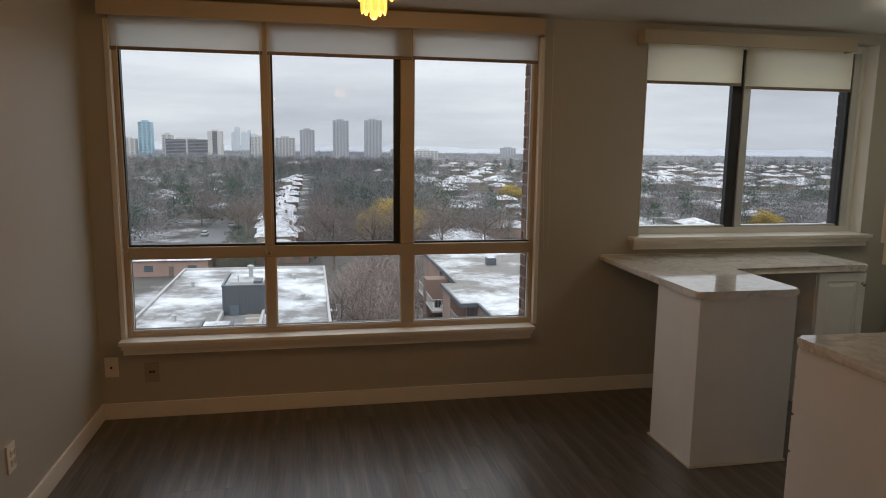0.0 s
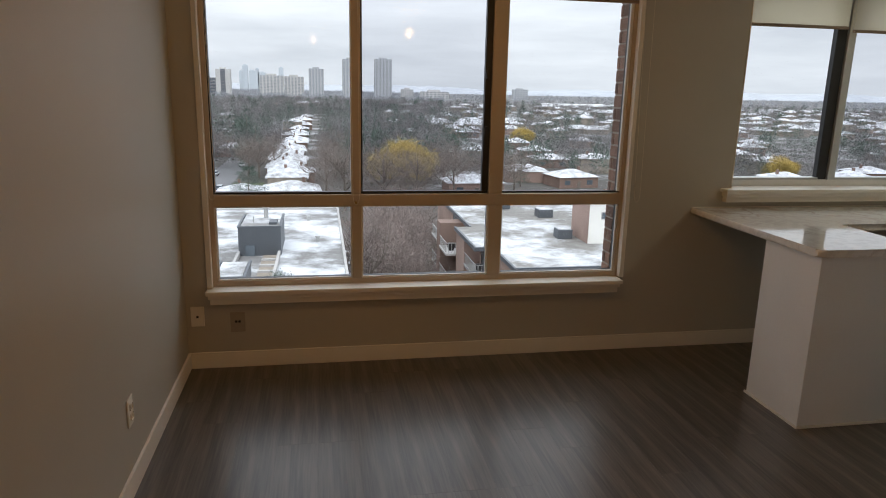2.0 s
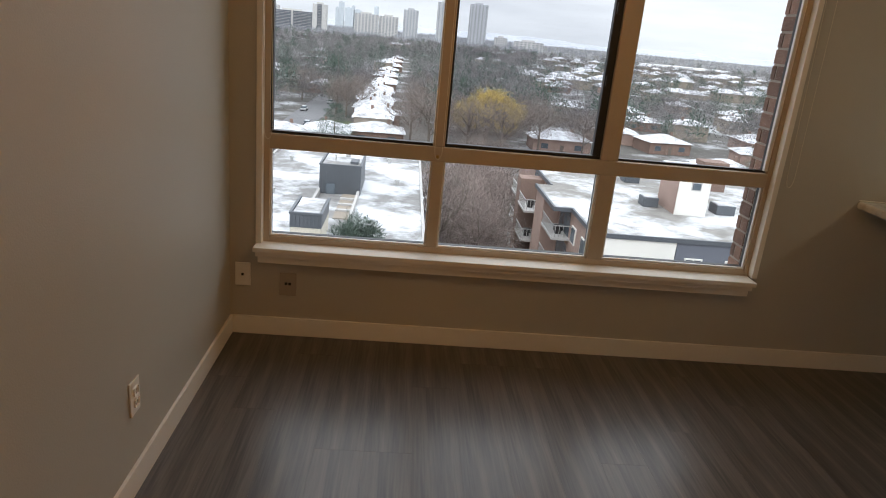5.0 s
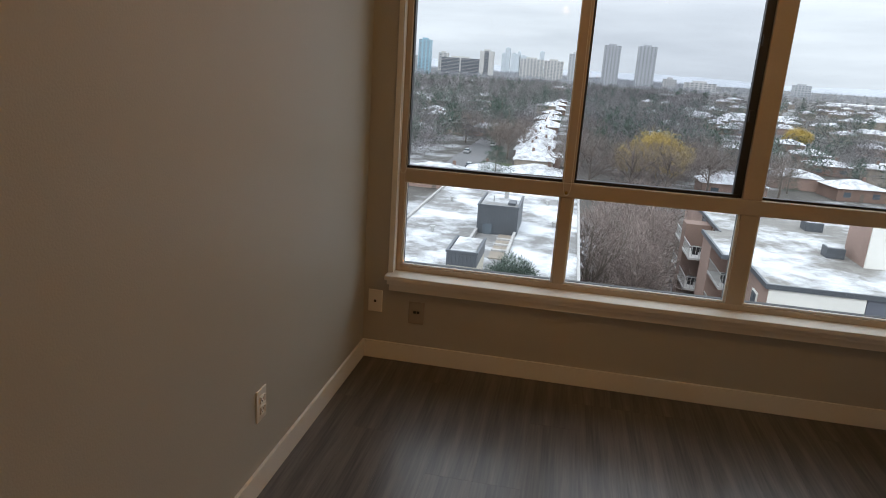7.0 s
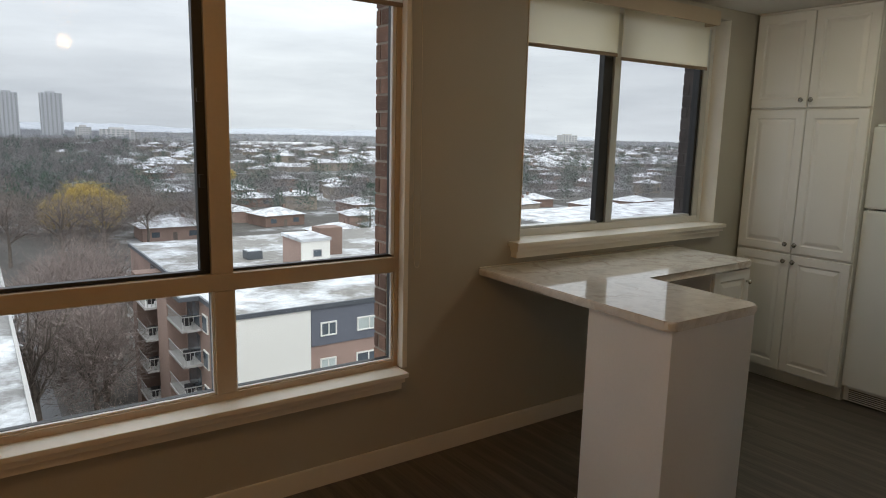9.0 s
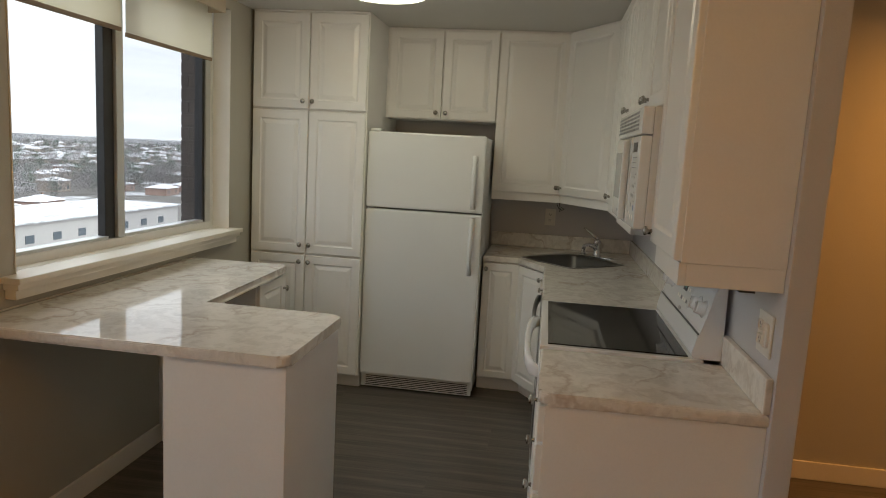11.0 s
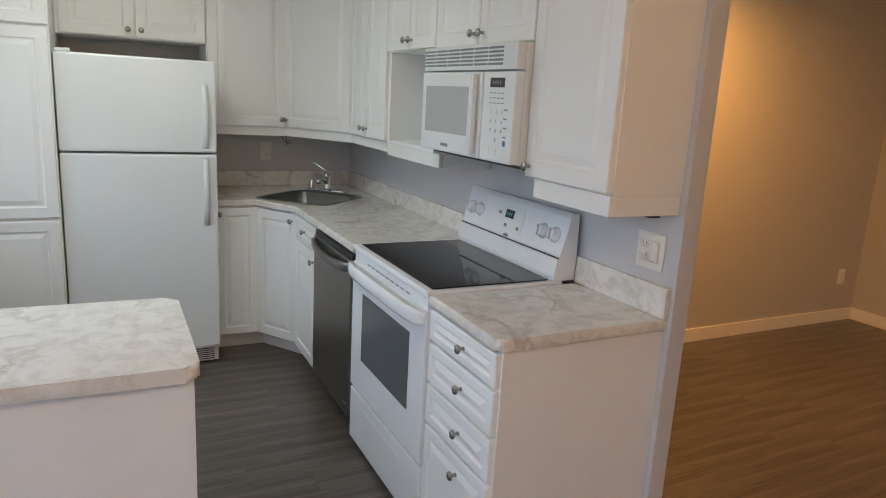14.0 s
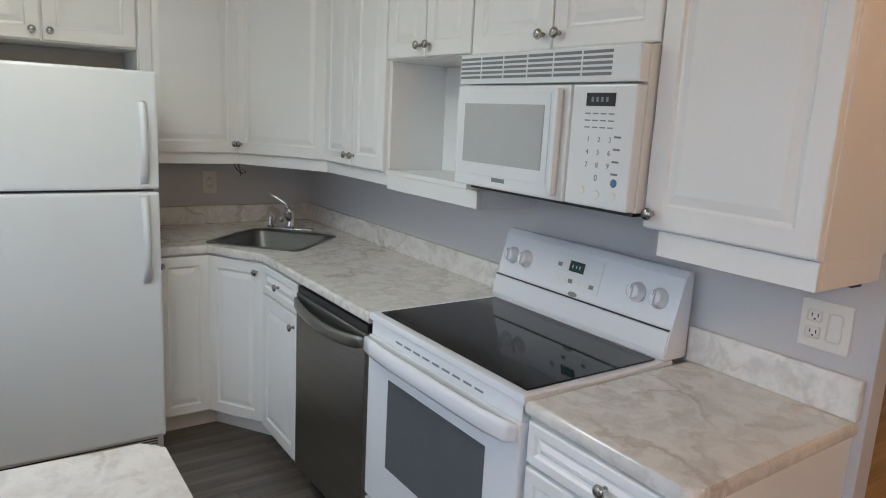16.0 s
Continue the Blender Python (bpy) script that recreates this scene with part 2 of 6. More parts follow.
# ---- building helpers ----
def box(bm, x0, x1, y0, y1, z0, z1, bevel=0.0, seg=2):
    vs = [bm.verts.new((x, y, z)) for z in (z0, z1) for x, y in ((x0, y0), (x1, y0), (x1, y1), (x0, y1))]
    fs = [bm.faces.new([vs[i] for i in f]) for f in ((3, 2, 1, 0), (4, 5, 6, 7), (0, 1, 5, 4), (1, 2, 6, 5), (2, 3, 7, 6), (3, 0, 4, 7))]
    if bevel:
        es = list({e for f in fs for e in f.edges})
        bmesh.ops.bevel(bm, geom=es, offset=bevel, segments=seg, profile=0.6, affect="EDGES")
    return bm


def boxes(*rows, bevel=0.0):
    bm = bmesh.new()
    for r in rows:
        box(bm, *r, bevel=bevel)
    return bm


def thing(name, at, label, category, group="", kind=""):
    ob = new(name)
    ob.empty_display_size = 0.05
    ob.location = at
    return tagged(ob, label, category, group, kind)


def part(name, bm, material, parent=None, label="", smooth=False):
    me = bpy.data.meshes.new(name)
    bmesh.ops.recalc_face_normals(bm, faces=bm.faces)
    bm.to_mesh(me)
    bm.free()
    me.materials.append(material)
    if smooth:
        for p in me.polygons:
            p.use_smooth = True
    ob = new(name, me)
    if parent:
        ob.parent = parent
        if parent.type == "EMPTY":
            ob.matrix_parent_inverse = Matrix.Translation(-parent.location)
    if label:
        ob["label"] = label
    return ob


def structure(name, bm, material, label, category):
    return tagged(part(name, bm, material), label, category, kind="structure")


def rot_frame(origin, normal):
    """Axes of a front face: along it to the right as one looks at it, outward, and up."""
    nx, ny = normal
    k = math.hypot(nx, ny)
    nx, ny = nx / k, ny / k
    return Matrix(((-ny, nx, 0, origin[0]), (nx, ny, 0, origin[1]), (0, 0, 1, origin[2]), (0, 0, 0, 1)))


def panel_door(bm, m, w, h, rails=0.052, thick=0.02):
    """A raised-panel front, w wide and h high, with its lower corner at the frame m's origin."""
    r = min(rails, w * 0.24, h * 0.24)
    loops = [(0, 0), (0, thick - 0.005), (0.0015, thick - 0.0015), (0.005, thick), (r, thick), (r + 0.006, thick - 0.006), (r + 0.012, thick - 0.007), (r + 0.032, thick - 0.001), (r + 0.036, thick)]
    rings = []
    for inset, depth in loops:
        inset = min(inset, w * 0.47, h * 0.47)
        rings.append([bm.verts.new(m @ Vector(p)) for p in ((inset, depth, inset), (w - inset, depth, inset), (w - inset, depth, h - inset), (inset, depth, h - inset))])
    bm.faces.new(rings[0][::-1])
    for a, b in zip(rings, rings[1:]):
        for i in range(4):
            bm.faces.new((a[i], a[(i + 1) % 4], b[(i + 1) % 4], b[i]))
    bm.faces.new(rings[-1])
    return bm


def lathe(bm, profile, m, steps=16):
    """Turns (radius, height) rows round the local z axis of m."""
    rings = []
    for r, z in profile:
        rings.append([bm.verts.new(m @ Vector((r * math.cos(2 * math.pi * i / steps), r * math.sin(2 * math.pi * i / steps), z))) for i in range(steps)])
    for a, b in zip(rings, rings[1:]):
        for i in range(steps):
            bm.faces.new((a[i], a[(i + 1) % steps], b[(i + 1) % steps], b[i]))
    bm.faces.new(rings[0][::-1]), bm.faces.new(rings[-1])
    return bm


def tube(bm, points, radius, steps=8):
    pts = [Vector(p) for p in points]
    rings = []
    for i, p in enumerate(pts):
        d = (pts[min(i + 1, len(pts) - 1)] - pts[max(i - 1, 0)]).normalized()
        side = d.cross(Vector((0.31, 0.17, 0.93))).normalized()
        up = side.cross(d)
        r = radius[i] if isinstance(radius, (list, tuple)) else radius
        rings.append([bm.verts.new(p + r * (math.cos(a) * side + math.sin(a) * up)) for a in [2 * math.pi * k / steps for k in range(steps)]])
    for a, b in zip(rings, rings[1:]):
        for i in range(steps):
            bm.faces.new((a[i], a[(i + 1) % steps], b[(i + 1) % steps], b[i]))
    bm.faces.new(rings[0][::-1]), bm.faces.new(rings[-1])
    return bm


def axis_pose(at, direction):
    return Matrix.Translation(at) @ Vector(direction).to_track_quat("Z", "Y").to_matrix().to_4x4()


def prism(bm, outline, z0, z1, hole=None, bevel=0.0):
    """A flat slab from an outline, with an opening where one is given; its outer upper and lower edges are rounded."""
    lo = [bm.verts.new((x, y, z0)) for x, y in outline]
    hi = [bm.verts.new((x, y, z1)) for x, y in outline]
    n = len(outline)
    for i in range(n):
        bm.faces.new((lo[i], lo[(i + 1) % n], hi[(i + 1) % n], hi[i]))
    if not hole:
        bm.faces.new(lo[::-1])
        bm.faces.new(hi)
        rim = [e for v in hi + lo for e in v.link_edges if abs(e.verts[0].co.z - e.verts[1].co.z) < 1e-6]
    else:
        hl = [bm.verts.new((x, y, z0)) for x, y in hole]
        hh = [bm.verts.new((x, y, z1)) for x, y in hole]
        k = len(hole)
        for i in range(k):
            bm.faces.new((hl[(i + 1) % k], hl[i], hh[i], hh[(i + 1) % k]))
        for ring, inner in ((lo, hl), (hi, hh)):
            es = [bm.edges.get((ring[i], ring[(i + 1) % n])) for i in range(n)] + [bm.edges.get((inner[i], inner[(i + 1) % k])) for i in range(k)]
            bmesh.ops.triangle_fill(bm, edges=es, use_beauty=True)
        rim = [bm.edges.get((r[i], r[(i + 1) % n])) for r in (hi, lo) for i in range(n)]
    if bevel:
        bmesh.ops.bevel(bm, geom=list(set(rim)), offset=bevel, segments=3, profile=0.5, affect="EDGES")
    return bm


# ---- structure: floor, walls, ceiling ----
XL, XR, YB, YK = 0.0, 6.06, -6.25, -2.51
XH = 4.67
PT = 0.066

structure("subfloor", boxes((XL - 0.2, XR + 0.2, YB - 0.2, 0.0, -0.2, -0.012)), M_JOINT, "dark base under the plank floor", "floor")
structure("ceiling", boxes((XL - 0.2, XR + 0.2, YB - 0.2, 0.3, CEIL, CEIL + 0.2)), M_CEIL, "matt off-white painted ceiling", "ceiling")
structure("wall_west", boxes((XL - 0.2, XL, YB - 0.2, 0.3, -0.2, CEIL)), M_WALL, "greige painted wall beside the large window", "wall")
structure("wall_east", boxes((XR, XR + 0.2, YK, 0.3, -0.2, CEIL)), M_WALLK, "painted wall behind the pantry and refrigerator", "wall")
structure("wall_south", boxes((XL, XR, YB - 0.2, YB, -0.2, CEIL)), M_WALL, "painted wall at the far end of the living room", "wall")
structure("wall_partition", boxes((2.945, XR + 0.2, YK - PT, YK, -0.2, CEIL), bevel=0.003), M_WALLK, "short pale grey partition wall behind the stove", "wall")
structure("wall_hall", boxes((XH, XH + 0.2, YB, YK - PT - 0.001, -0.2, CEIL)), M_WALL, "painted wall lit warm by a lamp in the next room", "wall")

# the window wall, with two openings
W1 = (0.135, 2.605, 0.455, 2.30)
W2 = (3.285, 4.955, 1.025, 2.30)
TH = 0.28
structure("wall_north", boxes(
    (XL, W1[0], 0, TH, -0.2, CEIL), (W1[1], W2[0], 0, TH, -0.2, CEIL), (W2[1], XR, 0, TH, -0.2, CEIL),
    (W1[0], W1[1], 0, 0.11, -0.2, W1[2]), (W1[0], W1[1], 0.11, TH, -0.2, W1[2] - 0.10), (W1[0], W1[1], 0, TH, W1[3], CEIL),
    (W2[0], W2[1], 0, 0.18, -0.2, W2[2]), (W2[0], W2[1], 0.18, TH, -0.2, W2[2] - 0.08), (W2[0], W2[1], 0, TH, W2[3], CEIL)), M_WALL, "greige painted window wall", "wall")

BH = 0.095


def baseboard(name, x0, x1, y0, y1):
    structure(name, boxes((x0, x1, y0, y1, 0, BH), bevel=0.003), M_TRIM, "cream painted flat baseboard", "baseboard")


baseboard("baseboard", 0.014, 4.2, -0.014, -0.0005)
baseboard("baseboard", 0.0005, 0.0135, YB, -0.0005)
baseboard("baseboard", XH - 0.014, XH - 0.0005, YB + 0.014, YK - PT - 0.002)
baseboard("baseboard", 0.014, XH, YB + 0.0005, YB + 0.0135)
baseboard("baseboard", 2.95, XH - 0.014, YK - PT - 0.0155, YK - PT - 0.0015)


# ---- windows ----
def stool(name, x0, x1, z0, z1, label):
    """A moulded window sill: a nosing over two stepped fillets."""
    h = z1 - z0
    ob = structure(name, boxes((x0, x1, -0.078, 0.05, z1 - h * 0.30, z1), bevel=0.004), M_TRIM, label, "window sill")
    part("moulding", boxes((x0 + 0.010, x1 - 0.010, -0.064, -0.0005, z1 - h * 0.62, z1 - h * 0.3005), bevel=0.004), M_TRIM, ob)
    part("apron", boxes((x0 + 0.018, x1 - 0.018, -0.046, -0.0005, z0 - 0.006, z1 - h * 0.6205), bevel=0.003), M_TRIM, ob)
    return ob


def pane(parent, x0, x1, y, z0, z1, glass=M_PANE):
    ob = part("pane", boxes((x0, x1, y - 0.002, y + 0.002, z0, z1)), glass, parent)
    ob.visible_shadow = False
    return ob


FY0, FY1 = 0.035, 0.105
win = thing("window_1", (1.37, 0.07, 0.45), "large six-pane window with cream frame and snowy city view", "window", kind="structure")
x0, x1, z0, z1 = W1
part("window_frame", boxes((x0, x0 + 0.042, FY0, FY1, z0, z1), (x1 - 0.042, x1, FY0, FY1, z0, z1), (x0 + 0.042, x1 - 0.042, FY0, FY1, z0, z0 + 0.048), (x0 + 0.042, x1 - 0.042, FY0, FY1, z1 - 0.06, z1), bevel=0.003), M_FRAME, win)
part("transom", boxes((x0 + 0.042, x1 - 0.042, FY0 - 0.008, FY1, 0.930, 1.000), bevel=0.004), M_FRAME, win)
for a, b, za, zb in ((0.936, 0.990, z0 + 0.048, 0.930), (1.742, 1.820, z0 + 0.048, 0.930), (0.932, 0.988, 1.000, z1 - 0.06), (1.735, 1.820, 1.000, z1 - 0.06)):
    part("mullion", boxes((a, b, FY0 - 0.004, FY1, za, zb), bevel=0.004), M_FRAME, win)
part("casing", boxes((x0 - 0.012, x0 + 0.016, -0.012, FY0, z0 + 0.02, 2.25), bevel=0.003), M_TRIM, win)
part("casing", boxes((x1 - 0.020, x1 + 0.006, -0.012, FY0, z0 + 0.02, 2.25), bevel=0.003), M_TRIM, win)
for a, b in ((0.177, 0.936), (0.990, 1.742), (1.820, 2.563)):
    pane(win, a, b, 0.075, 0.503, 0.930)
    part("gasket", boxes((a, b, 0.062, 0.09, 0.503, 0.513), (a, a + 0.006, 0.062, 0.09, 0.513, 0.930), (b - 0.006, b, 0.062, 0.09, 0.513, 0.930)), M_SASH, win)
    part("glazing_bead", boxes((a, b, 0.044, 0.0615, 0.503, 0.512), (a, a + 0.009, 0.044, 0.0615, 0.512, 0.930), (b - 0.009, b, 0.044, 0.0615, 0.512, 0.930), bevel=0.002), M_BEAD, win)
for a, b in ((0.177, 0.932), (0.988, 1.735), (1.820, 2.563)):
    pane(win, a, b, 0.078, 1.000, z1 - 0.06, M_PANE2 if 0.9 < a < 1.1 else M_PANE)
part("sliding_sash", boxes((0.988, 1.735, 0.05, 0.085, 1.001, 1.016), (0.988, 0.998, 0.05, 0.085, 1.016, 2.24), (1.697, 1.735, 0.05, 0.085, 1.016, 2.24), bevel=0.002), M_SASH, win, "black sliding sash frame")
part("sash_rail", boxes((0.177, 0.932, 0.045, 0.085, 1.001, 1.013), (0.177, 0.186, 0.045, 0.085, 1.013, 2.24), bevel=0.002), M_SASH, win)
part("sash_edge", boxes((1.820, 2.563, 0.06, 0.088, 1.001, 1.011), (2.550, 2.563, 0.06, 0.088, 1.011, 2.24)), M_SASH, win)
part("jamb_strip", boxes((2.545, 2.563, 0.040, 0.0595, 1.011, 2.24), bevel=0.002), M_BEAD, win, "white side jamb strip")
for zz in (1.66, 1.34):
    part("sash_lock", boxes((1.702, 1.722, 0.036, 0.0495, zz, zz + 0.05), bevel=0.003), M_SASH, win)
lathe_bm = lathe(bmesh.new(), [(0.006, 0), (0.009, 0.006), (0.007, 0.016), (0.0, 0.018)], axis_pose((0.957, FY0 - 0.004, 0.955), (0, -1, 0)), 10)
part("latch", lathe_bm, M_BRASS, win)
stool("window_sill_1", 0.122, 2.582, 0.396, 0.474, "cream moulded sill under the large window")

win = thing("window_2", (4.1, 0.12, 1.03), "two-pane sliding kitchen window with dark stiles", "window", kind="structure")
x0, x1, z0, z1 = W2
part("window_frame", boxes((x0, x0 + 0.035, 0.10, 0.17, z0, z1), (x1 - 0.035, x1, 0.10, 0.17, z0, z1), (x0 + 0.035, x1 - 0.035, 0.10, 0.17, z0, z0 + 0.045), (x0 + 0.035, x1 - 0.035, 0.10, 0.17, z1 - 0.05, z1), bevel=0.003), M_BEAD, win)
part("stile", boxes((3.972, 4.042, 0.12, 0.16, z0 + 0.045, 2.25), bevel=0.003), M_SASH, win, "black meeting stile")
part("stile", boxes((4.0445, 4.097, 0.105, 0.16, z0 + 0.045, 2.25), bevel=0.003), M_ALU, win, "pale aluminium meeting stile")
part("stile", boxes((4.842, 4.868, 0.11, 0.16, z0 + 0.045, 2.25), bevel=0.003), M_SASH, win, "black jamb stile")
part("stile", boxes((4.8685, x1 - 0.0355, 0.102, 0.168, z0 + 0.0455, 2.249), bevel=0.002), M_ALU, win, "pale aluminium jamb")
part("track", boxes((x0 + 0.035, 3.972, 0.105, 0.165, z0 + 0.045, z0 + 0.06), (4.097, 4.842, 0.105, 0.165, z0 + 0.045, z0 + 0.06), bevel=0.002), M_ALU, win)
pane(win, x0 + 0.035, 3.972, 0.145, z0 + 0.06, z1 - 0.05)
pane(win, 4.097, 4.842, 0.135, z0 + 0.06, z1 - 0.05, M_PANE2)
part("reveal_lining", boxes((x1 - 0.004, x1 + 0.001, -0.004, 0.10, z0, 2.3), (x0 - 0.001, x0 + 0.004, -0.004, 0.10, z0, 2.3)), M_TRIM, win)
stool("window_sill_2", 3.215, 4.99, 0.955, 1.032, "cream moulded sill under the kitchen window")
structure("window_sill_board", boxes((3.292, 4.948, 0.0505, 0.099, 1.0, 1.032)), M_TRIM, "inner board of the kitchen window sill", "window sill")


# ---- roller shades ----
def shade(x0, x1, y, zb, label, cloth=M_SHADE):
    t = thing("roller_shade", ((x0 + x1) / 2, y, zb), label, "roller shade", "roller shades")
    part("cloth", boxes((x0, x1, y - 0.0008, y + 0.0008, zb + 0.0192, 2.285)), cloth, t)
    part("hem_bar", boxes((x0, x1, y - 0.006, y + 0.006, zb, zb + 0.019), bevel=0.003), M_HEM, t)
    part("roller", lathe(bmesh.new(), [(0.018, 0), (0.018, x1 - x0)], axis_pose((x0, y + 0.012, 2.29), (1, 0, 0)), 12), M_TRIM, t, smooth=True)
    return t


def chain(points, owner):
    part("chain", tube(bmesh.new(), points, 0.0016, 5), M_CORD, owner)


s1 = shade(0.145, 0.948, 0.005, 2.089, "white roller shade rolled up over the large window")
s2 = shade(0.972, 1.798, 0.010, 2.091, "white roller shade rolled up over the large window")
s3 = shade(1.803, 2.571, 0.005, 2.094, "white roller shade rolled up over the large window")
s4 = shade(3.291, 3.968, 0.03, 2.004, "cream roller shade half lowered over the kitchen window", M_SHADE2)
s5 = shade(4.005, 4.790, 0.03, 1.988, "cream roller shade half lowered over the kitchen window", M_SHADE2)


def loop_chain(x, y, z_top, z_low, drift, owner):
    pts = [(x + drift * k / 10, y, z_top + (z_low + 0.05 - z_top) * k / 10) for k in range(11)]
    bend = [(x + drift + 0.018 - 0.018 * math.cos(a), y, z_low + 0.05 - 0.05 * math.sin(a)) for a in (0.6, 1.1, 1.6, 2.1, 2.6)]
    back = [(x + drift + 0.036 - drift * 0.4 * k / 10, y, z_low + 0.05 + (z_top - z_low - 0.05) * k / 10) for k in range(11)]
    chain(pts + bend + back, owner)


loop_chain(0.140, -0.016, 2.27, 0.98, 0.02, s1)
loop_chain(0.932, -0.004, 2.27, 0.945, 0.008, s2)
loop_chain(2.600, -0.018, 2.27, 0.95, 0.035, s3)


def valance(x0, x1, z0, z1, label):
    t = thing("valance", ((x0 + x1) / 2, -0.05, z0), label, "valance", "window valances")
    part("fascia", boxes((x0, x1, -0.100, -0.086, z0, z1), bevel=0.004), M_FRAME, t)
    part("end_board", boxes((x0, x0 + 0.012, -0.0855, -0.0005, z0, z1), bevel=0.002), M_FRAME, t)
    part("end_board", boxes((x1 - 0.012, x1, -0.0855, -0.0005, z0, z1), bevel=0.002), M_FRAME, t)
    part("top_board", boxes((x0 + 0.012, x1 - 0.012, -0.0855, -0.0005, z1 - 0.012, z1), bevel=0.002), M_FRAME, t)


valance(0.118, 2.578, 2.253, 2.344, "cream painted box valance over the large window")
valance(3.212, 4.700, 2.232, 2.314, "cream painted box valance over the kitchen window")


# ---- plates on the walls ----
def wall_plate(at, normal, w, h, label, kind, material=None):
    m = rot_frame(at, normal)
    t = thing("wall_plate", at, label, "wall plate")
    bm = box(bmesh.new(), -w / 2, w / 2, 0.0005, 0.007, -h / 2, h / 2, 0.003)
    bmesh.ops.transform(bm, matrix=m, verts=bm.verts)
    part("plate", bm, material or M_PLATE, t)

    def bit(name, cx, cz, bw, bh, d, mm, lab=""):
        b = box(bmesh.new(), cx - bw / 2, cx + bw / 2, 0.0072, 0.0072 + d, cz - bh / 2, cz + bh / 2, min(bw, bh) * 0.2)
        bmesh.ops.transform(b, matrix=m, verts=b.verts)
        return part(name, b, mm, t, lab)

    def duplex(cx):
        for cz in (0.02, -0.02):
            bit("socket", cx, cz, 0.034, 0.028, 0.002, material or M_PLATE)
            for sx in (-0.007, 0.007):
                b = box(bmesh.new(), cx + sx - 0.0012, cx + sx + 0.0012, 0.0094, 0.0098, cz - 0.003, cz + 0.006)
                bmesh.ops.transform(b, matrix=m, verts=b.verts)
                part("slot", b, M_BLACK, t)
            b = box(bmesh.new(), cx - 0.0022, cx + 0.0022, 0.0094, 0.0098, cz - 0.010, cz - 0.006)
            bmesh.ops.transform(b, matrix=m, verts=b.verts)
            part("slot", b, M_BLACK, t)
    if kind == "duplex":
        duplex(0)
    elif kind == "coax":
        bit("connector", 0, 0, 0.012, 0.012, 0.008, M_BLACK)
    elif kind == "phone":
        for cx in (-0.009, 0.009):
            bit("jack", cx, 0.004, 0.014, 0.013, 0.001, M_BLACK)
    elif kind == "pair":
        duplex(-0.024)
        bit("rocker", 0.024, 0, 0.033, 0.067, 0.004, M_PLATE)
    return t


wall_plate((0.062, 0.0, 0.312), (0, -1), 0.074, 0.118, "cream cable outlet plate on the window wall", "coax")
wall_plate((0.280, 0.0, 0.272), (0, -1), 0.082, 0.118, "tan phone jack plate on the window wall", "phone", M_TAN)
wall_plate((0.0, -1.20, 0.333), (1, 0), 0.074, 0.118, "cream electrical outlet low on the side wall", "duplex")
wall_plate((3.065, YK, 1.108), (0, 1), 0.118, 0.118, "cream outlet and switch plate above the counter", "pair")
wall_plate((XR, -1.92, 1.135), (-1, 0), 0.074, 0.118, "cream outlet near the corner sink", "duplex")
wall_plate((XH, -6.05, 0.36), (-1, 0), 0.074, 0.118, "cream outlet on the warm-lit wall", "duplex")


# ---- lamps ----
def pendant(x, y, tip):
    t = thing("pendant_lamp", (x, y, tip), "tiered amber glass petal pendant lamp, lit", "pendant lamp")
    part("canopy", lathe(bmesh.new(), [(0.0, 0), (0.055, 0.002), (0.06, 0.012), (0.05, 0.03), (0.0, 0.032)], axis_pose((x, y, CEIL - 0.0325), (0, 0, 1)), 20), M_BRASS, t, smooth=True)
    high = min(0.25, CEIL - 0.045 - tip)
    part("stem", tube(bmesh.new(), [(x, y, tip + high), (x, y, CEIL - 0.03)], 0.007, 8), M_BRASS, t)
    part("frame", lathe(bmesh.new(), [(0.0, 0), (0.138, 0.0), (0.138, 0.008), (0.0, 0.008)], axis_pose((x, y, tip + high - 0.009), (0, 0, 1)), 24), M_BRASS, t)
    ball = part("finial", lathe(bmesh.new(), [(0.002, 0.0), (0.011, 0.004), (0.016, 0.015), (0.011, 0.027), (0.004, 0.032), (0.004, 0.06)], axis_pose((x, y, tip), (0, 0, 1)), 14), M_AMBER, t, smooth=True)
    ball.visible_shadow = False
    for r, low, n, w in ((0.045, 0.024, 10, 0.0125), (0.088, 0.082, 16, 0.0135), (0.127, 0.112, 22, 0.0145)):
        for i in range(n):
            a = 2 * math.pi * (i + 0.5) / n
            m = Matrix.Translation((x + r * math.cos(a), y + r * math.sin(a), tip + low)) @ Matrix.Rotation(a, 4, "Z") @ Matrix.Diagonal((0.45, 1, 1, 1))
            p = part("petal", lathe(bmesh.new(), [(0.002, -0.004), (w * 0.6, 0.0), (w, 0.010), (w, high - low - 0.011)], m, 8), M_AMBER, t, smooth=True)
            p.visible_shadow = False


def flush_lamp(x, y, r, h, glass, label):
    t = thing("ceiling_light", (x, y, CEIL - h), label, "ceiling light")
    part("base", lathe(bmesh.new(), [(0.0, 0), (r * 0.8, 0.0), (r * 0.8, 0.02), (0.0, 0.021)], axis_pose((x, y, CEIL - 0.0215), (0, 0, 1)), 32), M_TRIM, t)
    d = part("diffuser", lathe(bmesh.new(), [(0.01, 0.0), (r * 0.45, 0.006), (r * 0.75, h * 0.22), (r * 0.95, h * 0.5), (r, h * 0.72), (r * 0.96, h * 0.86), (r * 0.8, h * 0.9)], axis_pose((x, y, CEIL - h), (0, 0, 1)), 40), glass, t, smooth=True)
    d.visible_shadow = False


